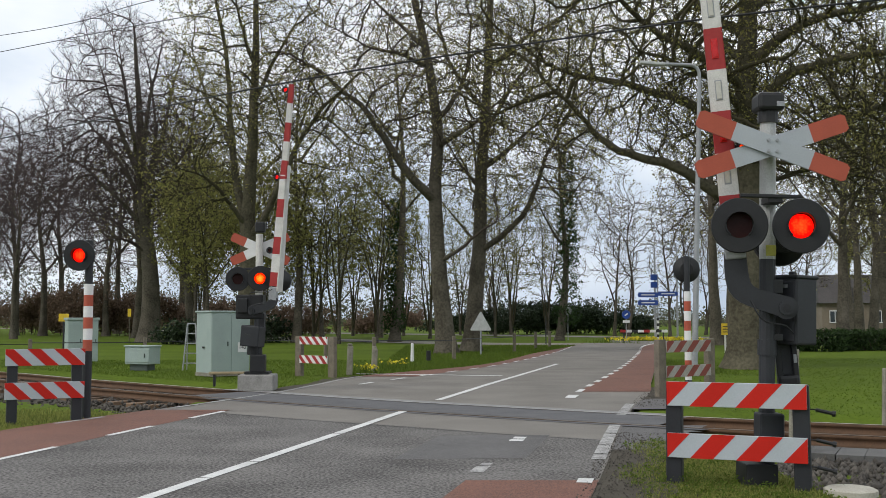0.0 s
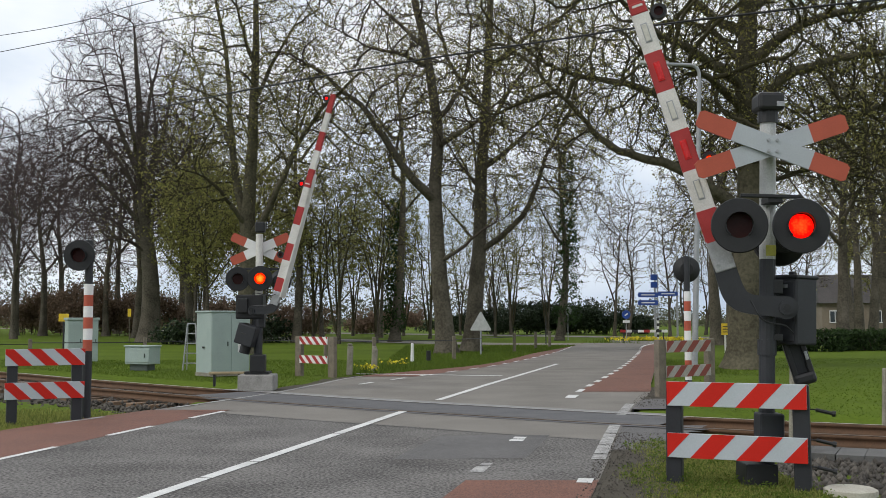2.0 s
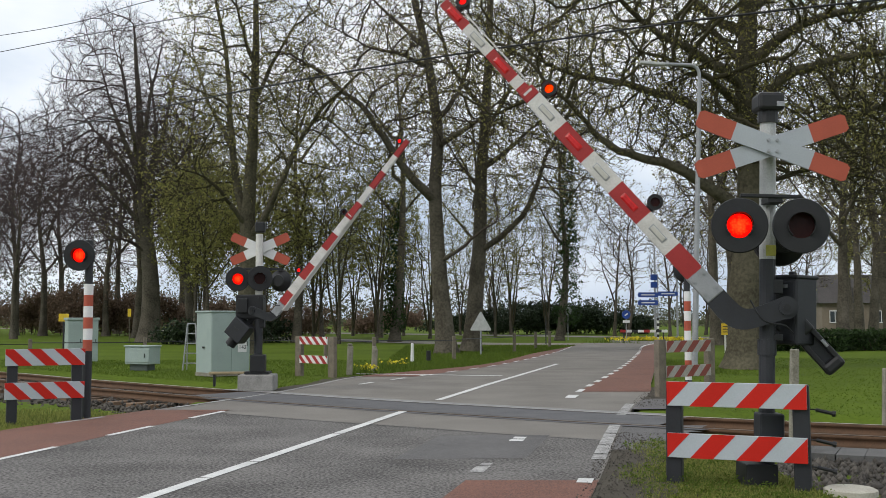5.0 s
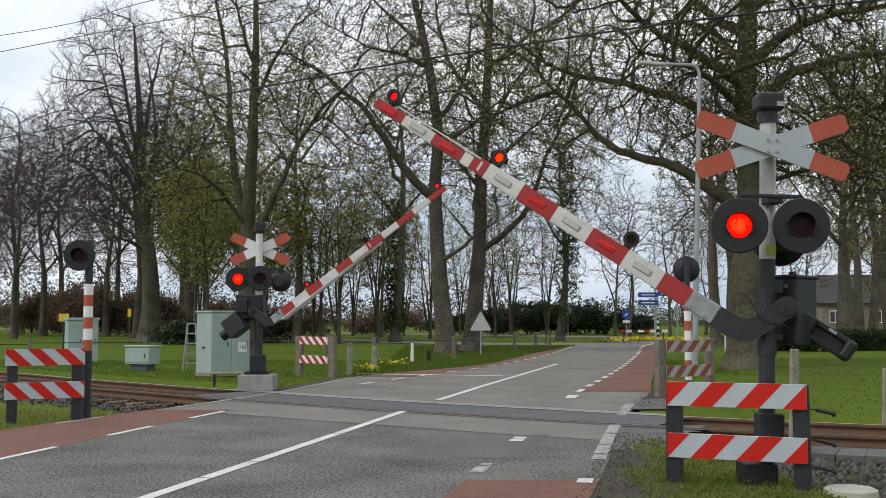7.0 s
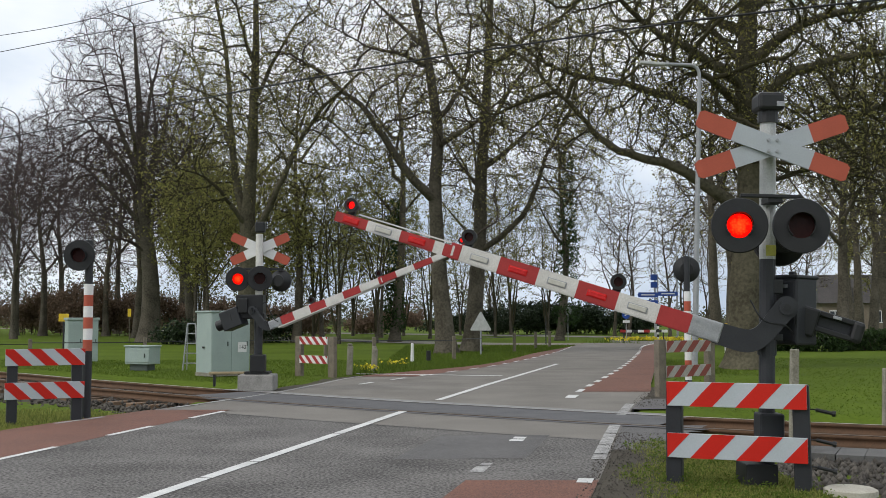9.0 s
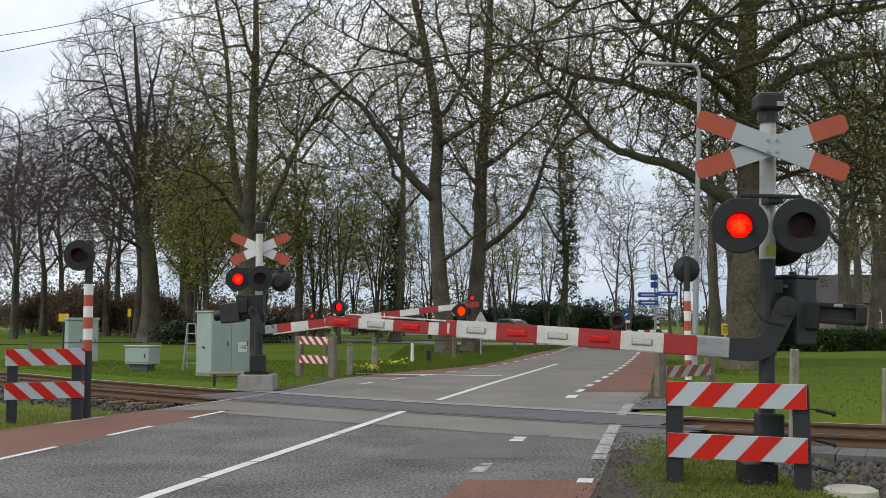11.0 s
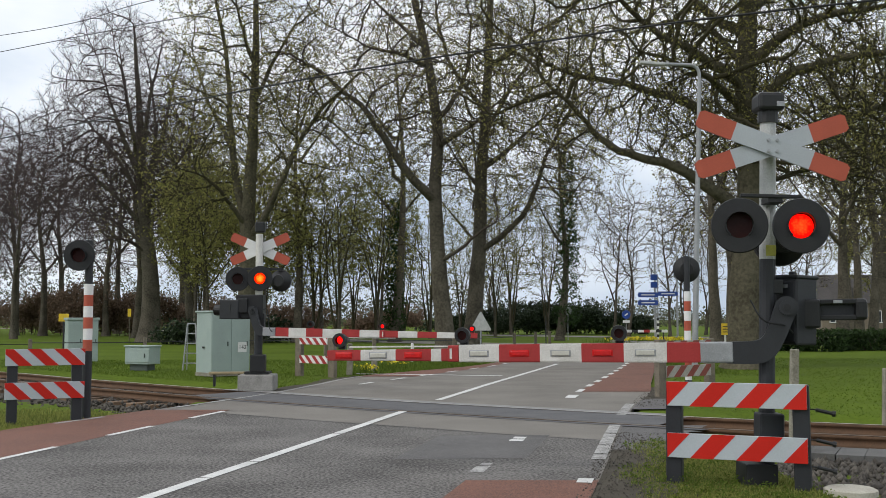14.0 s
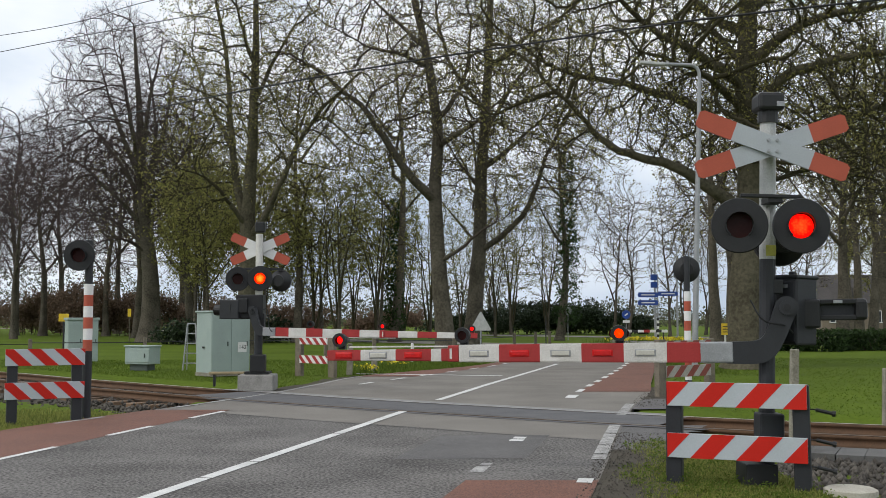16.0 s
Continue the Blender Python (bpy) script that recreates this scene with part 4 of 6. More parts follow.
def make_wood():
    a = plain_tree("oak_tree", (-3.1, 67.3), 21, 0.36, 4.2, 6.5, 1250, 21, "straight bare tree with a greenish trunk", BARK_GREEN, BUDS, 5500, 0.08, 6, step=0.4, reach=3.4, kill=0.46, gnarl=0.2, tip=0.012, twig=0.7)
    b = plain_tree("oak_tree", (15.7, 59.9), 18, 0.38, 4.6, 5.0, 1350, 22, "bare tree with spreading twigs", BARK_GREY, BUDS, 5000, 0.075, 7, step=0.4, reach=3.4, kill=0.46, gnarl=0.24, tip=0.012, twig=0.6)
    c = plain_tree("beech_tree", (-38.9, 95), 20, 0.36, 5.0, 5.0, 1900, 23, "bare purplish beech at the edge of the wood", BARK_PURPLE, LEAF_PURPLE, 1200, 0.07, 7, step=0.5, reach=3.6, kill=0.5, gnarl=0.12, lift=0.1, tip=0.016, twig=1.0)
    d = plain_tree("young_tree", (-6.2, 62), 12, 0.12, 2.7, 1.8, 620, 24, "many-stemmed young tree with fresh green leaves", BARK_GREEN, LEAF_GREEN, 3200, 0.075, 2, 5, step=0.42, reach=3.0, kill=0.5, gnarl=0.14, lift=0.12, tip=0.012, twig=0.6)
    e = plain_tree("young_tree", (15.1, 92), 13.5, 0.15, 2.6, 3.0, 600, 25, "slender bare young tree by the roundabout", BARK_GREY, BUDS, 700, 0.08, 5, 2, step=0.4, reach=3.0, kill=0.5, gnarl=0.1, lift=0.2, tip=0.015, twig=0.8)
    g = plain_tree("young_tree", (-13.6, 60), 10.5, 0.15, 2.9, 2.4, 700, 27, "young tree with many fresh green leaves", BARK_GREEN, LEAF_GREEN, 6200, 0.08, 6, step=0.42, reach=3.0, kill=0.5, gnarl=0.2, tip=0.012, twig=0.6)
    rng = random.Random(5)
    for src, places in (
        (a, ((8.0, 72, 60, 0.82), (-17.3, 72, 200, 0.9), (-9.2, 66, 130, 0.85), (27.1, 66, 80, 0.95), (-14.8, 80, 300, 0.95), (2.6, 92, 20, 1.0))),
        (b, ((19.8, 52, 180, 0.92), (29.5, 74, 10, 1.0), (-24.0, 82, 90, 0.95), (36, 92, 250, 1.1), (24.5, 84, 120, 0.9), (24.0, 56, 300, 0.95), (17.6, 64, 40, 0.9))),
        (c, ((-35.2, 92, 40, 0.95), (-46, 106, 110, 1.05), (-29, 90, 200, 0.85), (-54, 118, 290, 1.1), (-41, 112, 350, 1.1), (-25, 102, 20, 1.0), (-32, 78, 160, 0.68), (-48, 96, 60, 0.9), (-38, 82, 250, 0.75), (-28, 112, 310, 1.1), (-44, 88, 190, 0.8), (-60, 124, 30, 1.1), (-33, 106, 130, 1.0), (-22, 92, 270, 0.8))),
        (d, ((-4.2, 66, 70, 0.95), (-8.4, 68, 140, 1.05), (-1.0, 80, 10, 1.0), (6.4, 98, 200, 1.15), (4.4, 88, 260, 0.95), (9.6, 96, 20, 1.05), (-12, 88, 50, 0.95), (-8, 93, 110, 1.0), (-3.4, 91, 190, 0.9), (-16, 94, 300, 1.0), (1.6, 97, 230, 0.9), (-20.5, 88, 350, 0.9))),
        (e, ((15.6, 88, 80, 0.95), (18.2, 84, 160, 0.9), (20.9, 90, 240, 0.9), (11.6, 100, 15, 1.0), (24.6, 98, 40, 0.95), (31, 92, 130, 0.9), (34.5, 98, 220, 1.0), (5.0, 106, 300, 1.0))),
        (g, ((-15.6, 66, 200, 1.05), (-11.2, 64, 20, 1.1), (-17.2, 76, 100, 1.15), (-12.6, 74, 180, 1.2), (-9.0, 78, 70, 1.15), (-5.0, 84, 240, 1.2), (33, 80, 120, 1.0)))):
        for x, y, rz, s in places:
            o = copy_thing(src, pose(x, y, -0.05, 0, 0, rz))
            o.scale = (s, s, s * rng.uniform(0.95, 1.06))


make_wood()


def bush(name, at, size, material, count, leaf, seed, label, category="shrub", stems=True, boxy=False):
    """A shrub or hedge: stems inside a cloud of leaves with an uneven outline."""
    rng = np.random.default_rng(seed)
    ob = thing(name, pose(*at, -0.03), label, category)
    if boxy:
        p = rng.uniform(-0.5, 0.5, (900, 3)) * size
        p[:, 2] += size[2] / 2
        spread = 0.06
    else:
        lumps = rng.uniform(-0.5, 0.5, (14, 3)) * np.array(size) * (0.8, 0.8, 0.5)
        lumps[:, 2] += size[2] * 0.45
        d = rng.normal(0, 1, (900, 3))
        d /= np.linalg.norm(d, axis=1)[:, None]
        p = lumps[rng.integers(0, 14, 900)] + d * np.array(size) * 0.22 * rng.uniform(0.5, 1.1, 900)[:, None]
        p[:, 2] = np.maximum(p[:, 2], 0.03)
        spread = leaf
    scatter("foliage", p, material, count, leaf, rng, ob, spread)
    bm = bmesh.new()
    for k in range(7):
        x, y = rng.uniform(-0.3, 0.3) * size[0], rng.uniform(-0.3, 0.3) * size[1]
        rod((x * 0.6, y * 0.6, 0), (x, y, size[2] * 0.7), 0.04, 0.01, 6, bm)
    part("stems", bm, BARK_GREY, ob)
    return ob


def make_shrubs():
    for k, (x, y, w, h) in enumerate(((4.6, 100, 5, 3.0), (7.4, 103, 6, 3.9), (10.2, 101, 6, 3.3), (12.6, 104, 6, 3.8), (15.4, 101, 5, 3.0), (19.2, 104, 3.4, 2.0), (0.5, 112, 6, 2.4))):
        bush("rhododendron", (x, y), (w, 3.5, h), LEAF_DARK, 8000, 0.12, 40 + k, "dense dark evergreen shrub under the trees")
    for k, (x, y, w, h) in enumerate(((-31.4, 91, 5.0, 6.2), (-28.2, 93, 4.5, 4.6), (-44, 112, 7, 3.4), (-23.5, 100, 6, 4.2), (-19, 104, 6, 3.6), (-36, 116, 8, 5.5), (-40, 100, 7, 5.0), (-26, 92, 5, 4.4), (-34.5, 96, 5, 5.4), (-13, 98, 6, 3.4), (-6, 104, 7, 3.2))):
        bush("beech_shrub", (x, y), (w, 3.5, h), BROWN_LEAF, 8000, 0.12, 50 + k, "brown-leaved shrub keeping its winter leaves")
    for k, (x, y, w, h) in enumerate(((-15.0, 62, 4, 2.0), (-11.5, 66, 4, 1.8))):
        bush("green_shrub", (x, y), (w, 2.5, h), LEAF_DARK, 2500, 0.12, 60 + k, "low green shrub at the foot of the trees")
    for k, x in enumerate((16.5, 20.6, 24.7, 28.8)):
        bush("hedge", (x, 48.5 + (x - 16.5) * 0.3), (4.2, 1.0, 0.95), HEDGE_LEAF, 7000, 0.07, 70 + k, "clipped dark green hedge along the lawn", "hedge", boxy=True)
    # ivy up two trunks
    rng = np.random.default_rng(90)
    for x, y, top, wide in ((8.6, 72.0, 13.0, 0.75), (-3.1, 67.3, 9.0, 0.6)):
        ob = thing("ivy", pose(x, y, 0), "dark green ivy climbing a tree trunk", "ivy")
        z = rng.uniform(0.1, 1, 500) ** 1.1 * top
        a = rng.uniform(0, 6.28, 500)
        r = wide * (1.0 - 0.45 * z / top) * rng.uniform(0.6, 1.25, 500)
        scatter("foliage", np.stack([np.cos(a) * r, np.sin(a) * r, z], 1), HEDGE_LEAF, 3500, 0.1, rng, ob, 0.14)
    # far woods closing the horizon
    rng = np.random.default_rng(80)
    n = 20000
    x = rng.uniform(-260, 260, n)
    y = 190 + 60 * rng.uniform(0, 1, n)
    top = 5.2 + 1.6 * np.sin(x * 0.05) + 2.0 * np.sin(x * 0.17 + 1) + np.clip(-x * 0.08 - 0.5, 0, 7.5) + 2.6 * np.exp(-((x + 18) / 22) ** 2)
    top = np.where(x > 18, top * 0.65, top)
    z = rng.uniform(0, 1, n) ** 1.5 * top
    ob = scatter("far_woods", np.stack([x, y, z], 1), WOODS, 100000, 0.3, rng, None, 0.6)
    tagged(ob, "hazy distant belt of woods on the horizon", "woods", kind="stuff")


make_shrubs()


# ---- lamps that blink: two added blind leaves, no real lamp part, slide apart behind the board ----
BLINKERS = []


def signal_lamp(name, parent, at, turn, r, lit, glowing, label="", board=2.3, hood=0.8, deep=0.19):
    """A round lamp facing local -y: board and hood, lit lens behind, added blind of two leaves that imitates switching
    off (lit: 'left', 'right', 'side', 'boom', 'on' or '').
    """
    R = r * board
    prof = [(-0.012, r * 1.06), (-0.012, R * 0.97), (0.0, R), (0.012, R), (deep * 0.26, R * 0.96), (deep * 0.84, R * 0.55), (deep, R * 0.5), (deep, 0.001)]
    bm = lathe(prof, "y", 36)
    lathe([(-0.012, r * 1.06), (0.01, r * 1.06)], "y", 36, bm)
    # visor round the upper three quarters
    inner, outer = [], []
    for k in range(29):
        a = radians(-50 + 280 * k / 28)
        reach = hood * r * (0.75 + 0.75 * max(0, math.sin(a)))
        for ring, rr in ((inner, r * 1.04), (outer, r * 1.1)):
            c, s = math.cos(a) * rr, math.sin(a) * rr
            ring.append((bm.verts.new((c, -0.008, s)), bm.verts.new((c, -0.008 - reach, s * 0.97))))
    for ring in (inner, outer):
        for p, q in zip(ring, ring[1:]):
            bm.faces.new((p[0], q[0], q[1], p[1]))
    for p, q, u, v in zip(inner, inner[1:], outer, outer[1:]):
        bm.faces.new((p[1], q[1], v[1], u[1]))
    lamp = part(name, bm, BLACK, parent, label or "black round lamp with board and visor")
    lamp.matrix_basis = pose(*at, *turn)
    lens = part("lens", lathe([(0.03, 0.001), (0.031, r * 0.5), (0.036, r * 0.85), (0.044, r * 1.03)], "y", 32), glowing if lit else LENS_OFF, lamp, "glowing red lens" if lit else "dark lens")
    lens.matrix_basis = pose(0, 0, 0)
    if lit and lit != "on":
        wide = 1.12 if board > 2 else 1.06
        # Added leaves in the unlit lens colour cover the constantly glowing lens.
        for sgn in (-1, 1):
            pts = [(sgn * math.sin(radians(a)) * r * wide, math.cos(radians(a)) * r * wide) for a in range(0, 181, 12)]
            pts = [(x - sgn * 0.001, z) for x, z in pts]
            leaf = part("added_blind_leaf", plate(pts, 0.014, 0.018), LENS_OFF, lamp, "added dark red leaf hiding the lit lens while the lamp is off")
            BLINKERS.append((leaf, sgn * r * 1.12, lit))
    return lamp


def cross_arm(parent, angle, y, centre, white, red, length=1.32, width=0.158, x=0.0):
    """One blade of the crossing cross with its two red ends."""
    h, w = length / 2, width / 2
    arm = part("cross_arm", plate([(-h * 0.52, -w), (h * 0.52, -w), (h * 0.52, w), (-h * 0.52, w)], -0.01, 0.01), white, parent, "pale reflective cross blade")
    arm.matrix_basis = pose(x, y, centre, 0, angle, 0)
    for s in (-1, 1):
        pts = [(s * h * 0.52, -w), (s * h * 0.95, -w * 0.98), (s * h, -w * 0.7), (s * h, w * 0.7), (s * h * 0.95, w * 0.98), (s * h * 0.52, w)]
        part("cross_end", plate(pts, -0.01, 0.01), red, arm, "faded red cross end")
    return arm


NEAR = 1.08


def make_near_signal():
    s = thing("crossing_signal", pose(2.88, 9.418, -0.116, 0, 1.4, 0) @ Matrix.Scale(NEAR, 4), "grey crossing signal post with cross, two red lamps and barrier drive", "crossing signal", "signals of the crossing")
    part("lower_post", rod((0, 0, 0.2), (0, 0, 1.95), 0.066, bm=rod((0, 0, 1.15), (0, 0, 1.28), 0.078)), DARKGREY, s, "dark grey post foot")
    part("upper_post", rod((0, 0, 1.95), (0, 0, 3.16), 0.066), POLE_GREY, s, "weathered light grey tube")
    part("sticker", box((0.085, 0.012, 0.09), (0.01, -0.062, 2.02), bevel=0.004), YELLOWGREEN, s, "faded yellow-green sticker")
    part("footing", box((0.26, 0.32, 0.3), (-0.08, 0, 0.12), bevel=0.012), BLACK, s)
    part("foot_box", box((0.2, 0.2, 0.36), (0.0, -0.06, 0.5), bevel=0.015), DARKGREY, s, "dark grey cable box on the foot")
    bm = box((0.22, 0.24, 0.15), (0, 0, 3.27), bevel=0.03)
    rod((0, 0, 3.1), (0, 0, 3.2), 0.085, bm=bm)
    bell = part("bell", bm, BLACK, s, "black warning bell box on top")
    part("bell_label", box((0.065, 0.006, 0.04), (0.07, -0.122, 3.245)), GALV, bell, "small pale label")
    cross_arm(s, 19.5, -0.213, 2.871, CROSS_GREY, RED_BRICKY, 1.307, 0.156, -0.027)
    cross_arm(s, -19.5, -0.19, 2.871, CROSS_GREY, RED_BRICKY, 1.307, 0.156, -0.027)
    part("cross_bracket", box((0.12, 0.14, 0.12), (-0.02, -0.115, 2.871), bevel=0.01), GALV, s)
    for x in (-0.035, 0.035):
        for z in (-0.045, 0.045):
            part("bolt", rod((x - 0.027, -0.235, 2.871 + z), (x - 0.027, -0.17, 2.871 + z), 0.014, sides=8), GALV, s)
    bm = box((0.5, 0.05, 0.03), (-0.04, -0.21, 2.455), bevel=0.006)
    box((0.12, 0.24, 0.06), (0.0, -0.1, 2.43), bevel=0.006, bm=bm)
    part("lamp_bracket", bm, BLACK, s)
    for x, z, lit in ((-0.311, 2.203, "left"), (0.191, 2.212, "right")):
        signal_lamp("lamp", s, (x, -0.27, z), (0, 0, -13), 0.0985, lit, LAMP_ON, deep=0.085)
    signal_lamp("rear_lamp", s, (0.15, 0.16, 2.13), (0, 0, 172), 0.1, "", LAMP_ON)
    d = part("drive_box", box((0.295, 0.295, 0.56), (0, 0, -0.02), bevel=0.016), DARKGREY, s, "dark grey barrier drive cabinet")
    d.matrix_basis = pose(0.255, 0.15, 1.54, 0, 0, 38)
    part("lid", box((0.32, 0.32, 0.03), (0, 0, 0.27), bevel=0.01), DARKGREY, d)
    part("lid_knob", box((0.05, 0.05, 0.04), (-0.02, -0.02, 0.3), bevel=0.01), BLACK, d)
    part("door", box((0.012, 0.25, 0.5), (-0.149, 0, -0.02), bevel=0.004), DARKGREY, d)
    part("name_plate", box((0.004, 0.09, 0.028), (-0.157, -0.02, 0.19)), GALV, d, "small silver plate")
    part("upper_clamp", box((0.12, 0.14, 0.12), (0.06, 0.02, 1.72), bevel=0.01), BLACK, s)
    part("lower_clamp", box((0.12, 0.14, 0.06), (0.06, 0.02, 1.3), bevel=0.01), BLACK, s)
    pts = smooth([(-0.2, -0.2, 1.6), (-0.1, -0.22, 1.44), (0.1, -0.15, 1.4), (0.2, -0.05, 1.34)], 8)
    bm = bmesh.new()
    for p, q in zip(pts, pts[1:]):
        rod(p, q, 0.007, sides=6, bm=bm)
    part("cable", bm, BLACK, s)


def make_far_signal():
    s = thing("crossing_signal", pose(-3.79, 21.5, 0), "dark crossing signal with white cross on a concrete block", "crossing signal", "signals of the crossing")
    part("footing", box((0.72, 0.62, 0.33), (0, 0, 0.16), bevel=0.025), CONCRETE, s, "grey concrete block")
    part("lower_post", rod((0, 0, 0.33), (0, 0, 1.95), 0.085), DARKGREY, s)
    part("foot_box", box((0.3, 0.24, 0.36), (0.02, -0.1, 0.55), bevel=0.02, bm=box((0.5, 0.4, 0.05), (0, 0, 0.36), bevel=0.01)), BLACK, s, "black cable box")
    part("upper_post", rod((0, 0, 1.95), (0, 0, 3.2), 0.075), WHITE_DIRTY, s, "white post tube")
    part("bell", box((0.2, 0.2, 0.22), (0.02, 0, 3.34), bevel=0.03), BLACK, s, "black warning bell")
    for a in (24, -24):
        cross_arm(s, a, 0.1 + a / 1000, 2.9, WHITE, RED_BRICKY, 1.3, 0.19)
    part("lamp_bracket", box((0.95, 0.05, 0.05), (0.02, 0.0, 2.48), bevel=0.008), BLACK, s)
    signal_lamp("lamp", s, (-0.41, -0.14, 2.27), (0, 0, 8), 0.108, "left", LAMP_ON)
    signal_lamp("lamp", s, (0.04, -0.14, 2.28), (0, 0, 8), 0.112, "right", LAMP_AMBER)
    signal_lamp("rear_lamp", s, (0.44, 0.1, 2.24), (0, 0, 168), 0.1, "", LAMP_ON)
    d = part("drive_box", box((0.56, 0.4, 0.5), (-0.18, 0.1, 1.7), bevel=0.03), BLACK, s, "black barrier drive cabinet")
    part("cover", box((0.2, 0.1, 0.3), (-0.3, -0.14, 1.72), bevel=0.02), BLACK, d)
    part("bracket", box((0.16, 0.16, 0.3), (0.05, 0.0, 1.42), bevel=0.02), BLACK, s)


def make_boom(near):
    """A barrier boom whose local x runs along the beam from the pivot; its front is +y for the near one and -y for the far one."""
    f = 1 if near else -1
    b = thing("barrier_boom", Matrix(), "red and white striped barrier boom with small lamps", "barrier boom", "booms of the crossing")
    low = -0.355 if near else -0.42
    root = 0.68 if near else 0.5
    # cranked arm: round hub, straight shank, smooth bend into the clamp
    hub = [(0.092 * math.cos(radians(a)), 0.092 * math.sin(radians(a))) for a in range(215, 20, -15)]
    inner = smooth([(0.085, 0.03), (0.15, low + 0.2), (0.19, low + 0.125), (0.26, low + 0.092), (root - 0.2, low + 0.085)], 5).tolist()
    outer = smooth([(root - 0.2, low - 0.09), (0.26, low - 0.095), (0.14, low - 0.06), (0.05, low + 0.04), (-0.06, -0.07)], 5).tolist()
    part("crank_arm", plate([tuple(p) for p in hub + inner + outer], f * 0.03, f * 0.11), DARKGREY, b, "dark grey cast crank arm")
    part("pivot_hub", rod((0, f * 0.02, 0), (0, f * 0.14, 0), 0.06), DARKGREY, b)
    part("pivot_bolt", rod((0, f * 0.13, 0), (0, f * 0.15, 0), 0.03, sides=12), BLACK, b)
    bm = box((0.27, 0.1, 0.17), (root - 0.12, f * 0.07, low), bevel=0.012)
    for x in (root - 0.04, root - 0.18):
        for z in (-0.05, 0.05):
            rod((x, f * 0.11, low + z), (x, f * 0.135, low + z), 0.013, sides=8, bm=bm)
    part("clamp", bm, GALV, b, "galvanised clamp with bolts")
    if near:
        edges = [0.68, 0.95, 1.30, 1.65, 2.0, 2.35, 2.70, 2.86, 2.95, 3.27, 3.59, 3.90]
        cols = "RWRWRWRWRWR"
        h0, h1, joint = 0.165, 0.09, 2.70
    else:
        edges = [0.53, 0.81, 1.18, 1.53, 1.93, 2.3, 2.71, 3.09, 3.48, 3.87, 4.27, 4.66]
        cols = "RWRWRWRWRWR"
        h0, h1, joint = 0.18, 0.1, 2.71
    hj = h0 * 0.76 + h1 * 0.24

    def height(x):
        if near:
            return h0 + (hj - h0) * (x - root) / (joint - root) if x < joint + 0.001 else 0.11 + (h1 - 0.11) * (x - joint) / (edges[-1] - joint)
        return h0 + (h1 - h0) * (x - root) / (edges[-1] - root)
    for k, (x0, x1) in enumerate(zip(edges, edges[1:])):
        a, c = height(x0 + 0.002), height(x1)
        shift = -0.012 * (x1 > joint) if near else 0
        w = 0.05 if x1 < joint + 0.01 else 0.038
        pts = [(x0, low - a / 2 + shift), (x1, low - c / 2 + shift), (x1, low + c / 2 + shift), (x0, low + a / 2 + shift)]
        bm = plate(pts, f * 0.07 - w, f * 0.07 + w)
        bmesh.ops.bevel(bm, geom=[e for e in bm.edges if abs(e.verts[0].co.x - e.verts[1].co.x) > 0.1], offset=0.008, segments=2, affect="EDGES")
        part("stripe", bm, RED_FADED if cols[k] == "R" else WHITE_DIRTY, b)
        if near and 0 < k and k not in (6, 7):
            ref = box((min(0.15, (x1 - x0) * 0.45), 0.014, 0.042), ((x0 + x1) / 2, f * (0.07 + w + 0.005), low + shift), bevel=0.006)
            part("reflector_frame", box((min(0.17, (x1 - x0) * 0.5), 0.01, 0.056), ((x0 + x1) / 2, f * (0.07 + w + 0.002), low + shift), bevel=0.004), RED_REFLECTOR if cols[k] == "R" else GALV, b)
            part("reflector", ref, RED_REFLECTOR if cols[k] == "R" else GREY_REFLECTOR, b, "oblong reflector")
    end = edges[-1]
    if near:
        part("top_strip", box((0.9, 0.03, 0.012), (3.25, f * 0.07, low + 0.062)), WHITE_DIRTY, b, "thin white strip")
    else:
        x0, x1 = edges[0] - 0.1, 3.0
        z0, z1 = low - height(edges[0]) / 2 - 0.012, low - height(3.0) / 2 - 0.012
        under = plate([(x0, z0 - 0.012), (x1, z1 - 0.006), (x1, z1 + 0.01), (x0, z0 + 0.01)], -0.16, 0.12)
        for v in under.verts:
            v.co.y = -0.02 + (v.co.y + 0.02) * (1 - 0.55 * (v.co.x - x0) / (x1 - x0))
        part("underside", under, WHITE_DIRTY, b, "white tapering underside of the boom")
    part("sleeve", box((0.1, 0.11, hj * 0.95), (joint + 0.05, f * 0.07, low), bevel=0.01), RED_FADED, b, "joint sleeve")
    part("sleeve_mark", box((0.02, 0.116, hj * 0.6), (joint + 0.07, f * 0.07, low)), WHITE_DIRTY, b)
    # three small lamps on the top edge
    spots = ((1.34, "tail", 0.039), (2.68, "boom", 0.039), (3.80, "on", 0.036)) if near else ((1.25, "boom", 0.04), (2.75, "right", 0.04), (4.55, "on", 0.04))
    for x, lit, r in spots:
        top = low + height(x) / 2
        lamp = signal_lamp("boom_lamp", b, (x, f * 0.07, top + r * 2.1), (0, 0, 180 if near else 0), r, lit, LAMP_BOOM if near and lit != "on" else LAMP_TIP, "small dark red lamp on the boom", 1.75, 0.25)
        part("lamp_stem", box((r * 1.8, 0.05, r * 2.2), (0, 0.085, -r * 1.2), bevel=0.006), BLACK if near else RED_FADED, lamp)
    # counterweight: a slotted bar behind the drive
    g = -f
    y = g * 0.2
    if near:
        for z in (0.045, -0.085):
            part("weight_bar", box((0.5, 0.1, 0.045), (-0.36, y, z), bevel=0.01), BLACK, b)
        part("counterweight", box((0.1, 0.13, 0.18), (-0.6, y, -0.02), bevel=0.03), BLACK, b, "black counterweight block")
        part("weight_web", box((0.42, 0.03, 0.1), (-0.36, y + g * 0.02, -0.02)), DARKGREY, b)
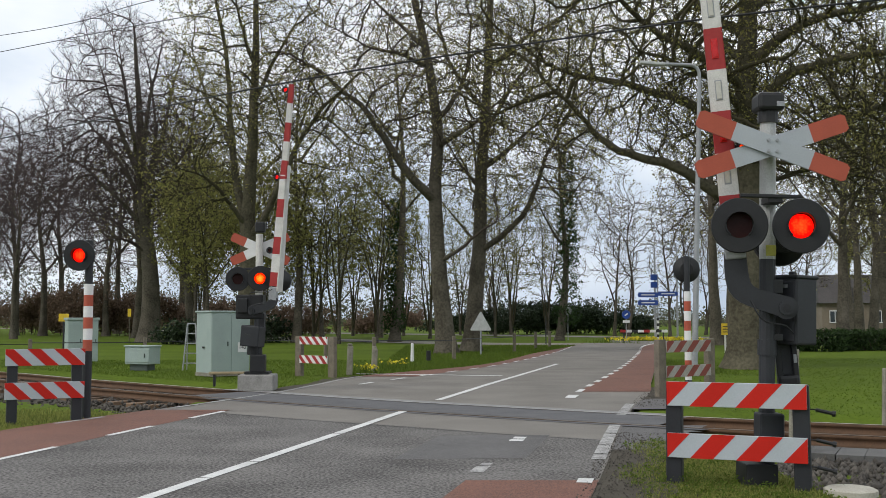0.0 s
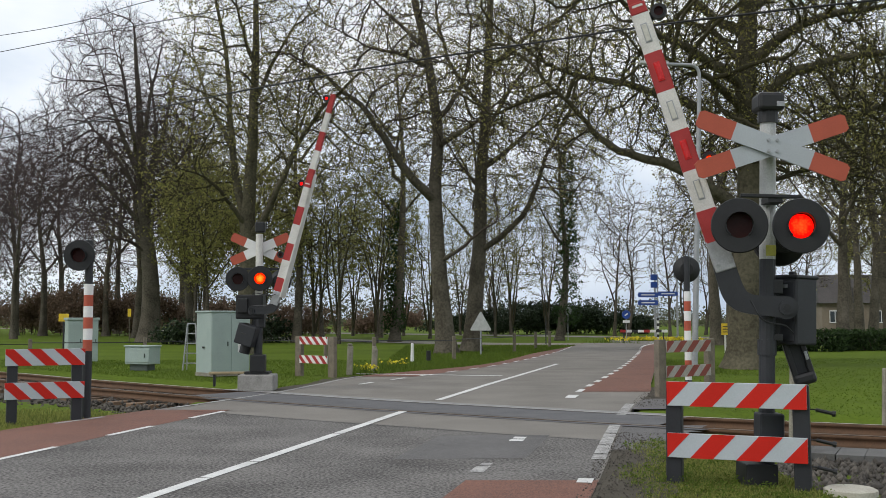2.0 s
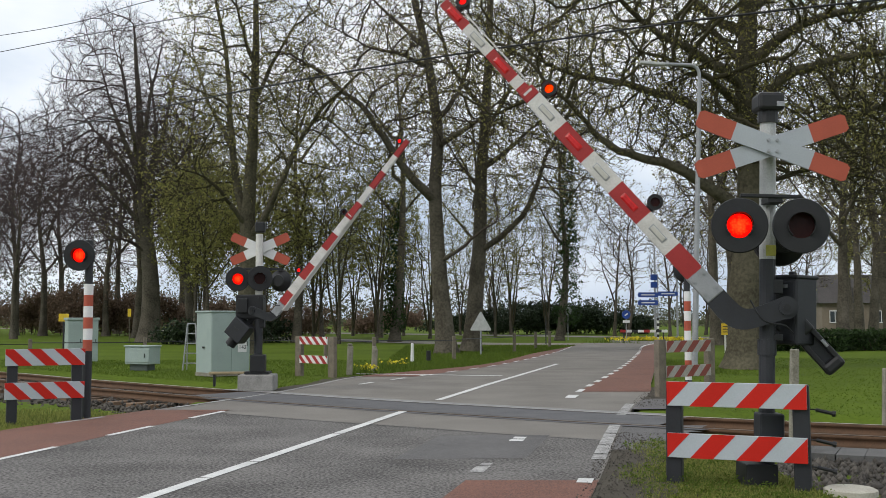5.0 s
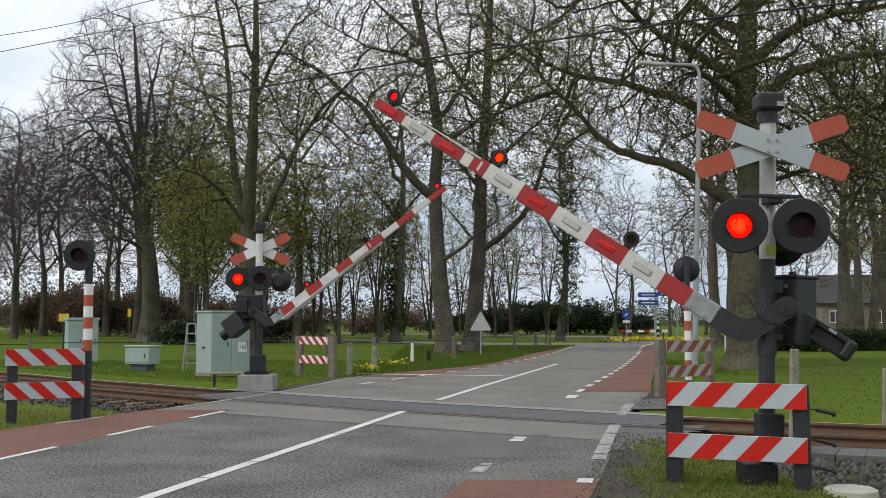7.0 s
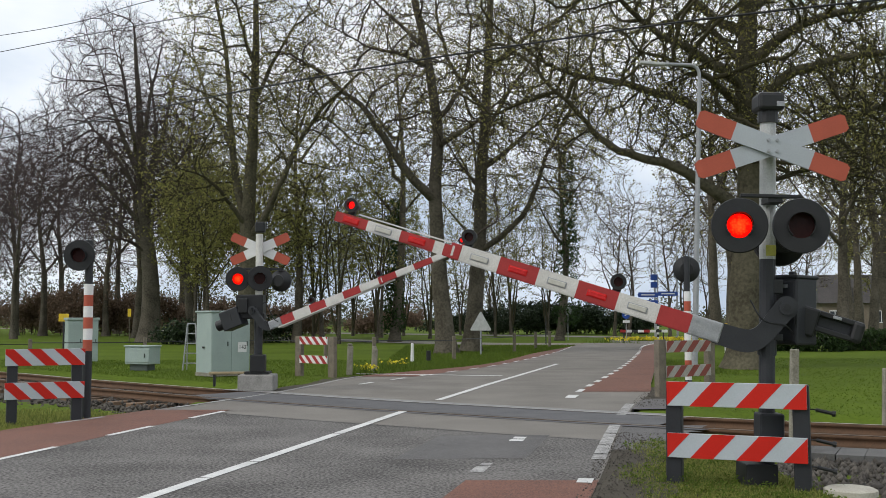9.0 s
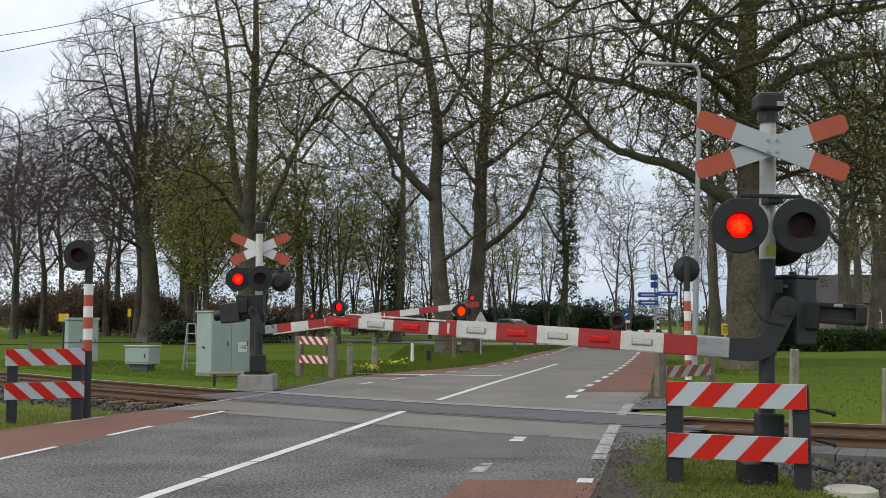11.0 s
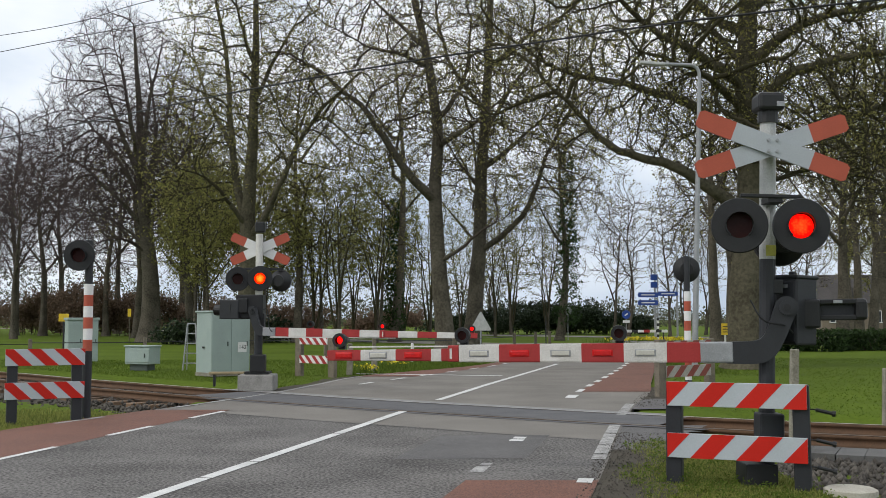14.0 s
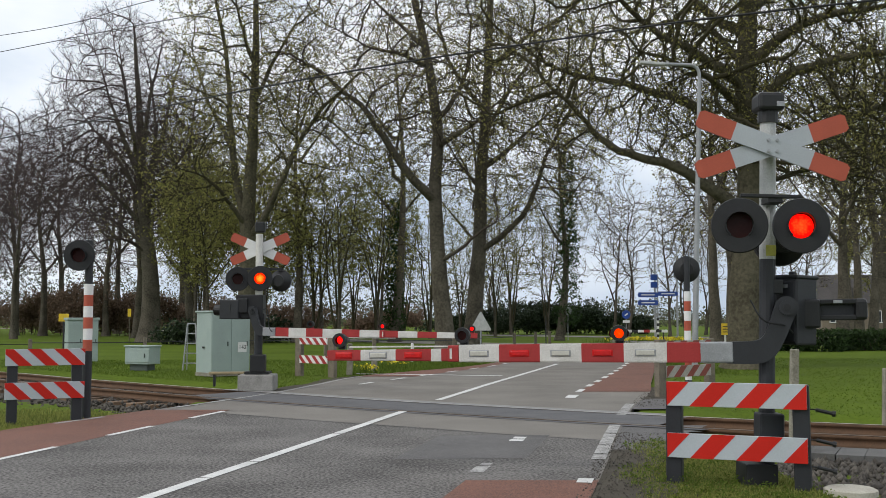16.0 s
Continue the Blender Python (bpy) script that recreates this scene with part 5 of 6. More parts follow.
        part("weight_root", box((0.22, 0.2, 0.24), (-0.17, y, -0.05), bevel=0.02), BLACK, b)
        part("weight_plate", box((0.07, 0.02, 0.025), (-0.42, y - g * 0.062, 0.045), bevel=0.004), GALV, b, "small worn plate")
    else:
        part("weight_arm", box((0.4, 0.16, 0.12), (-0.2, 0.26, 0.0), bevel=0.015), BLACK, b)
        part("counterweight", box((0.42, 0.36, 0.4), (-0.52, 0.1, 0.02), bevel=0.02), DARKGREY, b, "dark grey counterweight block")
        part("weight_end", rod((-0.73, 0.1, 0.0), (-0.9, 0.1, 0.0), 0.11, sides=16), BLACK, b)
        part("weight_mark", box((0.03, 0.01, 0.13), (-0.5, -0.085, 0.05)), BAR, b)
        for k in (0.0, 0.28):
            pts = smooth([(-0.02 + k, -0.14, 0.02), (0.08 + k, -0.17, 0.03), (0.2 + k * 0.75, -0.17, low + 0.1), (0.26 + k * 0.75, -0.15, low)], 5)
            bm = bmesh.new()
            for p, q in zip(pts, pts[1:]):
                rod(p, q, 0.009, sides=8, bm=bm)
            part("stay", bm, DARKGREY, b, "thin steel stay")
    return b


make_near_signal()
make_far_signal()
BOOM_NEAR, BOOM_FAR = make_boom(True), make_boom(False)
BOOM_NEAR.scale = (1.1018, 1.1018, 1.1018)


# ---- single lamp posts ----
def striped_post(at, z_lamp, turn, stripes, r, lit, z_top, label, pole=0.07):
    s = thing("lamp_post", pose(*at, 0), label, "warning lamp", "single warning lamps")
    part("post_foot", rod((0, 0, -0.05), (0, 0, stripes[0]), pole), DARKGREY, s)
    n = stripes[2]
    step = (stripes[1] - stripes[0]) / n
    for k in range(n):
        part("stripe", rod((0, 0, stripes[0] + k * step), (0, 0, stripes[0] + (k + 1) * step), pole), (RED_BRICKY, WHITE)[(k + stripes[3]) % 2], s)
    part("post_head", rod((0, 0, stripes[1]), (0, 0, z_top), pole * 0.85), DARKGREY, s)
    signal_lamp("lamp", s, (math.sin(radians(turn)) * 0.12 - (0.12 if abs(turn) < 90 else 0), -0.12 * math.cos(radians(turn)), z_lamp), (0, 0, turn), r, lit, LAMP_ON, deep=0.19 if abs(turn) < 90 else 0.07)
    return s


striped_post((-5.26, 15.5), 2.39, 4, (0.98, 1.97, 6, 0), 0.1, "side", 2.62, "striped post with one red warning lamp beside the fence", 0.068)
striped_post((5.05, 21.6), 2.48, 172, (0.2, 2.02, 9, 1), 0.12, "", 2.75, "striped post with a warning lamp seen from behind", 0.07)


# ---- fences of boards on posts ----
def fence(a, b, board, zs, tall, slope, posts, label, paint=(RED, WHITE), overhang=0.1, base=0.0, post_w=0.14, count=7, backs=False):
    """A short fence: two posts and two striped boards between the ground points a and b."""
    d = Vector((b[0] - a[0], b[1] - a[1], 0))
    w = d.length
    s = thing("fence", pose(a[0], a[1], base, 0, 0, math.degrees(math.atan2(d.y, d.x))), label, "fence", "fences at the crossing")
    for x in (0.0, w):
        part("post", box((post_w, 0.12, tall + 0.15), (x, 0.05, tall / 2 - 0.07), (random.uniform(-1, 1), random.uniform(-1.2, 1.2), 0), 0.012), posts, s)
    x0, x1 = -overhang, w + overhang
    for z in zs:
        bd = part("board", box((x1 - x0, 0.03, board), ((x0 + x1) / 2, -0.03, z), bevel=0.004), paint[1], s, "white reflective board")
        pitch = (x1 - x0) / count * 2
        k = -1
        lean = board * slope
        while x0 + (k - 1.5) * pitch < x1:
            xa = x0 + (k - 0.5) * pitch
            xb = xa + pitch / 2
            poly = [(xa, z - board / 2), (xb, z - board / 2), (xb + lean, z + board / 2), (xa + lean, z + board / 2)]
            # cut the slanted stripe to the board
            for side, lim in ((1, x0), (-1, x1)):
                out = []
                for i in range(len(poly)):
                    p, q = poly[i], poly[(i + 1) % len(poly)]
                    inp, inq = side * (p[0] - lim) >= 0, side * (q[0] - lim) >= 0
                    if inp:
                        out.append(p)
                    if inp != inq:
                        t = (lim - p[0]) / (q[0] - p[0])
                        out.append((lim, p[1] + (q[1] - p[1]) * t))
                poly = out
                if not poly:
                    break
            if len(poly) > 2:
                part("stripe", plate(poly, -0.0475, -0.044), paint[0], bd)
            k += 1
    return s


FENCE_NEAR = fence((2.065, 9.43), (3.07, 9.02), 0.215, (0.765, 0.31), 0.86, 0.92, DARKGREY, "striped red and white board fence on dark posts", overhang=0.05, count=6, base=0.02, paint=(RED, SHEET))
fence((-6.05, 14.75), (-5.27, 15.12), 0.235, (0.91, 0.44), 0.98, -1.05, DARKGREY, "striped red and white board fence beside the track", overhang=0.1, count=6, paint=(RED, SHEET))
fence((-3.76, 27.2), (-2.82, 26.4), 0.2, (0.9, 0.42), 1.0, -1.0, WOODPOST, "small striped fence between wooden posts", overhang=-0.1, count=8, post_w=0.22, paint=(RED_FADED, WHITE))
fence((4.12, 19.7), (5.3, 20.7), 0.22, (0.93, 0.46), 1.06, 1.1, WOODPOST, "striped fence on weathered wooden posts", overhang=-0.08, count=7, post_w=0.22, paint=(RED_OLD, WHITE_OLD))


for z in (0.62, 0.36, 0.13):
    peg = part("peg", rod((1.2, 0.1, z + 0.03), (1.34, 0.12, z), 0.016, sides=8, bm=rod((1.33, 0.12, z), (1.36, 0.12, z - 0.004), 0.026, sides=8)), BLACK, FENCE_NEAR, "black steel peg")
    part("peg_wire", rod((1.05, 0.06, z + 0.045), (1.2, 0.1, z + 0.03), 0.006, sides=6), BLACK, FENCE_NEAR)


# ---- cabinets and small equipment ----
def cabinet(at, size, turn, label, doors=2, foot=0.0, roof=0.05, mark=False):
    s = thing("equipment_cabinet", pose(*at, 0, 0, turn), label, "cabinet", "trackside cabinets")
    w, d, h = size
    part("body", box((w, d, h), (0, 0, foot + h / 2), bevel=0.015), CABINET, s)
    part("roof", box((w + 0.07, d + 0.07, roof), (0, 0, foot + h + roof / 2 - 0.004), bevel=0.018), CABINET, s, "slightly overhanging roof")
    if foot:
        part("foot", box((w * 0.7, d * 0.7, foot + 0.05), (0, 0, foot / 2), bevel=0.01), CABINET_DARK, s)
    else:
        part("plinth", box((w + 0.02, d + 0.02, 0.1), (0, 0, 0.03), bevel=0.01), CONCRETE_OLD, s)
    for k in range(doors):
        dw = w / doors
        x = -w / 2 + dw * (k + 0.5)
        door = part("door", box((dw - 0.03, 0.02, h - 0.12), (x, -d / 2 - 0.008, foot + h / 2), bevel=0.006), CABINET, s)
        part("handle", box((0.025, 0.03, 0.12), (x + dw * 0.32, -d / 2 - 0.03, foot + h * 0.5), bevel=0.006), CABINET_DARK, door)
    return s


tall = cabinet((-5.75, 27.4, 0), (1.15, 0.75, 1.62), 43, "tall grey-green steel equipment cabinet on the grass", 2)
part("side_mark", box((0.02, 0.09, 0.05), (-0.6, -0.02, 0.72)), BAR, tall)
part("sign_plate", box((0.26, 0.012, 0.26), (0.33, -0.4, 0.72), bevel=0.004), WHITE, tall, "white plate with a dark mark")
font = bpy.data.curves.new("number", "FONT")
font.body, font.size, font.extrude, font.align_x, font.align_y = "143", 0.15, 0.002, "CENTER", "CENTER"
words = bpy.data.objects.new("number", font)
scene.collection.objects.link(words)
bpy.context.view_layer.update()
number = bpy.data.meshes.new_from_object(words)
bpy.data.objects.remove(words)
number.materials.clear()
number.materials.append(BAR)
plate_number = new("plate_number", number)
plate_number.parent = tall
plate_number.matrix_basis = pose(0.33, -0.41, 0.72, 90, 0, 0)
cabinet((-8.65, 30.2, 0), (0.82, 0.55, 0.5), -18, "low grey-green cabinet on a short foot", 1, 0.16, 0.04)
cabinet((-11.95, 34.6, 0), (0.95, 0.75, 1.35), 28, "grey-green cabinet with a sloping roof by the field", 2, 0.06, 0.09)


def make_ladder():
    s = thing("stepladder", pose(-7.15, 29.7, 0), "light metal stepladder frame standing on grass", "ladder")
    for x in (-1, 1):
        part("stile", rod((0.22 * x, 0, 0), (0.11 * x, 0.05, 1.32), 0.022, sides=8), GALV, s)
    for k in range(5):
        z = 0.2 + 0.28 * k
        hw = 0.22 - 0.11 * z / 1.32
        part("rung", rod((-hw, 0.05 * z / 1.32, z), (hw, 0.05 * z / 1.32, z), 0.018, sides=8), GALV, s)
    part("rear_leg", rod((0.25, 0.35, 0), (0.11, 0.07, 1.3), 0.018, sides=8, bm=rod((-0.2, 0.4, 0), (-0.11, 0.07, 1.3), 0.018, sides=8)), GALV, s)


def make_bench():
    s = thing("low_bench", pose(-4.72, 23.0, 0, 0, 0, 6), "low narrow wooden bench beside the signal", "bench")
    part("seat", box((0.78, 0.3, 0.05), (0, 0, 0.27), bevel=0.01), PLANK, s)
    for x in (-0.28, 0.25):
        part("leg", box((0.04, 0.24, 0.27), (x, 0, 0.12), bevel=0.006), DARKGREY, s)


def make_stones_and_posts():
    for x, y, h, w in ((-2.45, 27.6, 0.78, 0.15), (-1.87, 28.6, 0.68, 0.15)):
        s = thing("stone_post", pose(x, y, 0, 0, 0, 12), "old mossy concrete post in the verge", "post", "posts of the verge")
        part("shaft", box((w, w, h), (0, 0, h / 2 - 0.03), (0, 2, 0), 0.03), CONCRETE_OLD, s)
        part("cap", box((w * 0.8, w * 0.8, 0.06), (0, 0, h), (0, 2, 0), 0.02), CONCRETE_OLD, s)
    s = thing("marker_post", pose(-1.05, 35.9, 0), "white plastic marker post with a dark foot", "post")
    part("shaft", rod((0, 0, 0), (0, 0, 0.6), 0.065, 0.055, bm=rod((0, 0, 0.6), (0, 0, 0.63), 0.055, 0.02)), WHITE, s)
    part("dark_peg", rod((0.55, 0.4, 0), (0.55, 0.4, 0.36), 0.08), BLACK, s)
    for x, y, h in ((4.07, 12.2, 1.3), (6.3, 14.95, 0.95)):
        s = thing("short_post", pose(x, y, -0.2), "pale weathered concrete stake beside the track", "post", "posts of the verge")
        part("shaft", box((0.09, 0.09, h), (0, 0, h / 2), (0, 2, 0), 0.012), CONCRETE_OLD, s)
    s = thing("concrete_cover", pose(3.47, 9.0, -0.04), "round pale concrete cover lying in the grass", "cover")
    part("slab", lathe([(0.06, 0.001), (0.06, 0.19), (0.045, 0.22), (0.0, 0.222)], "z", 32), CONCRETE_PALE, s)
    # paving slabs beside the rail
    deck = tagged(new("service_path"), "grey concrete slab path along the track", "pavement", kind="structure")
    me = None
    path = offset(TRACK_NEAR, -0.78)
    seg = np.concatenate([[0], np.cumsum(np.linalg.norm(np.diff(path, axis=0), axis=1))])
    k0 = np.interp(3.7, path[:, 0], seg)
    for k in range(26):
        d = k0 + 0.31 * k
        x, y = np.interp(d, seg, path[:, 0]), np.interp(d, seg, path[:, 1])
        x2, y2 = np.interp(d + 0.2, seg, path[:, 0]), np.interp(d + 0.2, seg, path[:, 1])
        if me is None:
            ob = part("slab", box((0.304, 0.75, 0.08), bevel=0.004), PATH_SLAB, deck)
            me = ob.data
        else:
            ob = new("slab", me)
            ob.parent = deck
        ob.matrix_basis = pose(x, y, -0.14 + random.uniform(-0.004, 0.004), 0, 0, math.degrees(math.atan2(y2 - y, x2 - x)))


make_ladder()
make_bench()
make_stones_and_posts()


# ---- rope fence in the field ----
def make_field_fence():
    pts = [(-16.2, 31.0), (-13.0, 33.0), (-10.1, 35.5), (-6.9, 37), (-4.2, 37.5), (-2.4, 36.5), (0.4, 38.5), (3.2, 47), (4.6, 52), (5.6, 55)]
    s = thing("field_fence", pose(0, 0, 0), "low dark post and rail fence around the field", "fence")
    for k, (x, y) in enumerate(pts):
        part("post", box((0.12, 0.12, 0.85), (x, y, 0.4), (0, 0, 20), 0.015), WOODPOST, s)
    for a, b in zip(pts, pts[1:]):
        part("rail", rod((*a, 0.7), (*b, 0.66), 0.014, sides=6), DARKGREY, s)


make_field_fence()


# ---- signs ----
def make_signs():
    s = thing("traffic_sign", pose(1.55, 43.0, 0), "triangular traffic sign seen from behind on a grey pole", "traffic sign")
    part("pole", rod((0, 0.02, -0.2), (0, 0.02, 1.75), 0.035), GALV, s)
    tri = plate([(-0.4, 0.98), (0.4, 0.98), (0.43, 1.03), (0.04, 1.72), (-0.04, 1.72), (-0.43, 1.03)], -0.02, -0.005)
    part("panel", tri, POLE_GREY, s, "pale grey back of a triangular panel")
    # direction signs on a black and white banded post
    s = thing("direction_sign", pose(13.15, 64.0, 0), "blue direction signs on a black and white post", "direction sign")
    for k in range(9):
        part("band", rod((0, 0, k * 0.17), (0, 0, (k + 1) * 0.17), 0.07), (BAR, WHITE)[k % 2], s)
    part("pole", rod((0, 0, 1.53), (0, 0, 4.2), 0.045), GALV, s)
    for x0, x1, z, h in ((-1.18, -0.02, 2.45, 0.3), (-1.18, -0.02, 2.93, 0.3), (0.05, 1.2, 3.0, 0.27)):
        sign = part("arrow_panel", plate([(x0, z - h / 2), (x1, z - h / 2), (x1 + 0.04, z), (x1, z + h / 2), (x0, z + h / 2), (x0 - 0.06, z)], -0.06, -0.03), BLUE, s)
        part("text_bar", box(((x1 - x0) * 0.7, 0.004, 0.07), ((x0 + x1) / 2, -0.063, z)), WHITE, sign)
    for z in (3.55, 4.0):
        part("small_panel", box((0.42, 0.03, 0.36), (-0.22, -0.05, z), bevel=0.01), BLUE, s)
    # keep-right sign
    s = thing("traffic_sign", pose(11.1, 63.4, 0), "round blue traffic sign with white plate", "traffic sign")
    part("pole", rod((0, 0, 0), (0, 0, 1.75), 0.03), GALV, s)
    part("disc", lathe([(-0.06, 0.001), (-0.06, 0.25), (-0.045, 0.26), (-0.03, 0.25)], "y", 28, at=(0, 0, 1.72)), BLUE, s)
    part("arrow", box((0.22, 0.006, 0.07), (0, -0.064, 1.72), (0, -35, 0)), WHITE, s)
    part("plate", box((0.42, 0.02, 0.15), (0, -0.05, 1.3), bevel=0.006), WHITE, s)
    # low red and white rail
    s = thing("guard_rail", pose(12.2, 63.6, 0), "low red and white guard rail behind the flower bed", "guard rail")
    for k in range(8):
        part("band", box((0.36, 0.05, 0.16), (-1.26 + 0.36 * k, 0, 0.72)), (BAR, WHITE)[k % 2] if k % 4 else RED_FADED, s)
    for x in (-1.2, 1.2):
        part("post", rod((x, 0.03, 0), (x, 0.03, 0.75), 0.04), DARKGREY, s)
    # round sign seen from behind, far over the road
    s = thing("traffic_sign", pose(8.6, 72.0, 0), "round traffic sign on a thin pole by the shrubs", "traffic sign")
    part("pole", rod((0, 0.02, 0), (0, 0.02, 2.2), 0.03), GALV, s)
    part("disc", lathe([(-0.02, 0.001), (-0.02, 0.28), (-0.01, 0.28)], "y", 24, at=(0, 0, 2.0)), GALV, s)
    for x, y, h in ((5.9, 60, 1.6), (-29, 62, 1.3)):
        s = thing("marker_pole", pose(x, y, 0), "thin dark pole at the roadside", "post")
        part("shaft", rod((0, 0, 0), (0, 0, h), 0.03), DARKGREY, s)
    # yellow plates
    s = thing("notice_plate", pose(-12.75, 35.2, 0), "yellow notice plate on a thin pole", "notice plate")
    part("pole", rod((0, 0, 0), (0, 0, 1.6), 0.035), DARKGREY, s)
    part("panel", box((0.34, 0.02, 0.26), (0, -0.04, 1.5), bevel=0.006), YELLOW, s)
    s = thing("notice_plate", pose(10.35, 38.4, 0), "yellow notice plate on a low post by the tree", "notice plate")
    part("pole", rod((0, 0, 0), (0, 0, 1.2), 0.035), WHITE_DIRTY, s)
    part("panel", box((0.3, 0.02, 0.42), (0, -0.04, 1.08), bevel=0.006), YELLOW, s)
    for k in range(3):
        part("text_bar", box((0.2, 0.004, 0.03), (0, -0.052, 0.98 + 0.1 * k)), BAR, s)
    s = thing("tree_tag", pose(-19.9, 66.4, 0), "yellow tag plate on a stake by the beech", "notice plate")
    part("pole", rod((0, 0, 0), (0, 0, 2.1), 0.03), WOODPOST, s)
    part("panel", box((0.22, 0.03, 0.5), (0, -0.04, 1.85), bevel=0.006), YELLOW, s)
    # flower bed island
    k = part("island_kerb", lathe([(0.0, 2.75), (0.12, 2.7), (0.12, 2.5), (0.1, 0.01)], "z", 40), CONCRETE)
    k.matrix_basis = pose(13.2, 65.3, 0)
    tagged(k, "pale kerb round the flower bed island", "kerb", kind="structure")


make_signs()


def street_lamp(at, height, arm, lean, label, z_pitch=3):
    s = thing("street_lamp", pose(*at, 0, 0, lean, 0), label, "street lamp", "street lamps")
    part("pole", rod((0, 0, 0), (0, 0, height - 0.35), 0.08, 0.05), GALV, s)
    pts = smooth([(0, 0, height - 0.4), (-0.03, 0, height - 0.15), (-0.16, 0, height - 0.02), (-0.4, 0, height), (-arm * 0.6, 0, height - 0.0)], 6)
    bm = bmesh.new()
    for p, q in zip(pts, pts[1:]):
        rod(p, q, 0.045, sides=10, bm=bm)
    part("arm", bm, GALV, s)
    part("lantern", box((arm * 0.42, 0.2, 0.09), (-arm * 0.8, 0, height), (0, z_pitch, 0), 0.03), POLE_GREY, s, "pale flat lantern head")


street_lamp((6.42, 26.8), 8.05, 1.55, 1.9, "grey steel street lamp with a single bent arm")
street_lamp((13.4, 66.0), 6.2, 0.9, 0, "grey street lamp behind the flower bed")
street_lamp((18.6, 83.0), 7.4, 1.0, 0, "grey street lamp behind the flower bed")


# ---- overhead wires ----
def make_wires():
    for name, pts, r in (("contact_wire", [(-34, 46.5, 6.9), (-12.4, 29.3, 6.58), (-3.35, 20.5, 6.1), (1.42, 16.9, 5.97), (6.1, 14.5, 5.95), (20, 9.2, 5.9)], 0.017),
                         ("feeder_wire", [(-34, 46.5, 12.5), (-12.45, 29.3, 9.55), (-6.2, 23.0, 8.66), (3, 15.9, 7.85), (20, 9, 7.4)], 0.009),
                         ("carrier_wire", [(-34, 46.5, 10.6), (-12.45, 29.3, 9.08), (-2.75, 20.0, 7.75), (4, 15.2, 7.35), (20, 9, 7.0)], 0.01)):
        cu = bpy.data.curves.new(name, "CURVE")
        cu.dimensions, cu.bevel_depth, cu.bevel_resolution = "3D", r, 1
        sp = cu.splines.new("POLY")
        p = smooth(pts, 10)
        sp.points.add(len(p) - 1)
        for q, c in zip(sp.points, p):
            q.co = (*c, 1)
        cu.materials.append(BLACK)
        tagged(new(name, cu), "dark overhead line wire along the track", "wire", "overhead wires")


make_wires()


# ---- house beyond the hedge ----
def make_house():
    s = thing("house", pose(44.5, 112, 0, 0, 0, -8), "brown brick house with a dark tiled roof behind trees", "house")
    part("wall", box((9, 7, 3.2), (0, 0, 1.55)), BRICK_WALL, s)
    bm = plate([(-4.9, 3.1), (4.9, 3.1), (4.2, 6.2), (-4.2, 6.2)], -0.5, 0.5)
    for v in bm.verts:
        v.co.y = (-3.9 if v.co.y < 0 else 3.9) if v.co.z < 4 else (-0.15 if v.co.y < 0 else 0.15)
    roof = part("roof", bm, ROOF, s)
    part("chimney", box((0.6, 0.6, 1.2), (2.2, 0, 6.4), bevel=0.02), BRICK_WALL, roof)
    part("dormer", box((1.6, 1.8, 1.1), (-1.5, -2.4, 4.2), bevel=0.02), ROOF, roof)
    for x in (-3.2, -1.2, 1.4, 3.2):
        w = part("window", box((1.1, 0.1, 1.3), (x, -3.53, 1.7), bevel=0.01), WHITE, s)
        for dx in (-0.26, 0.26):
            part("pane", box((0.44, 0.02, 1.1), (x + dx, -3.59, 1.7)), GLASS, w)


make_house()


# ---- car on the far road ----
def make_car():
    c = thing("car", Matrix(), "silver-grey hatchback driving on the far road", "car")
    side = [(-2.05, 0.32), (-2.1, 0.62), (-2.02, 0.95), (-1.85, 1.05), (0.75, 0.98), (1.75, 0.82), (2.05, 0.66), (2.08, 0.35)]
    bm = plate(side, -0.86, 0.86)
    bmesh.ops.bevel(bm, geom=list(bm.edges), offset=0.05, segments=2, affect="EDGES")
    part("body", bm, CARPAINT, c)
    top = [(-1.95, 0.98), (-1.65, 1.38), (-1.1, 1.47), (-0.1, 1.45), (0.4, 1.3), (0.95, 0.96)]
    bm = plate(top, -0.72, 0.72)
    bmesh.ops.bevel(bm, geom=list(bm.edges), offset=0.04, segments=2, affect="EDGES")
    part("roof", bm, CARPAINT, c)
    for y in (-1, 1):
        part("side_window", plate([(-1.6, 1.02), (-1.4, 1.33), (-0.15, 1.38), (0.65, 1.02)], y * 0.735, y * 0.715), GLASS, c, "dark side window")
        for x in (-1.3, 1.28):
            w = part("wheel", rod((x, y * 0.7, 0.31), (x, y * 0.88, 0.31), 0.31, sides=24), BLACK, c)
            part("rim", rod((x, y * 0.87, 0.31), (x, y * 0.895, 0.31), 0.19, sides=20), GALV, w)
        part("headlight", box((0.1, 0.3, 0.12), (2.02, y * 0.6, 0.68), bevel=0.02), WHITE, c)
    part("windscreen", plate([(0.42, 1.3), (0.9, 1.0), (0.93, 1.02), (0.45, 1.32)], -0.62, 0.62), GLASS, c)
    return c


CAR = make_car()


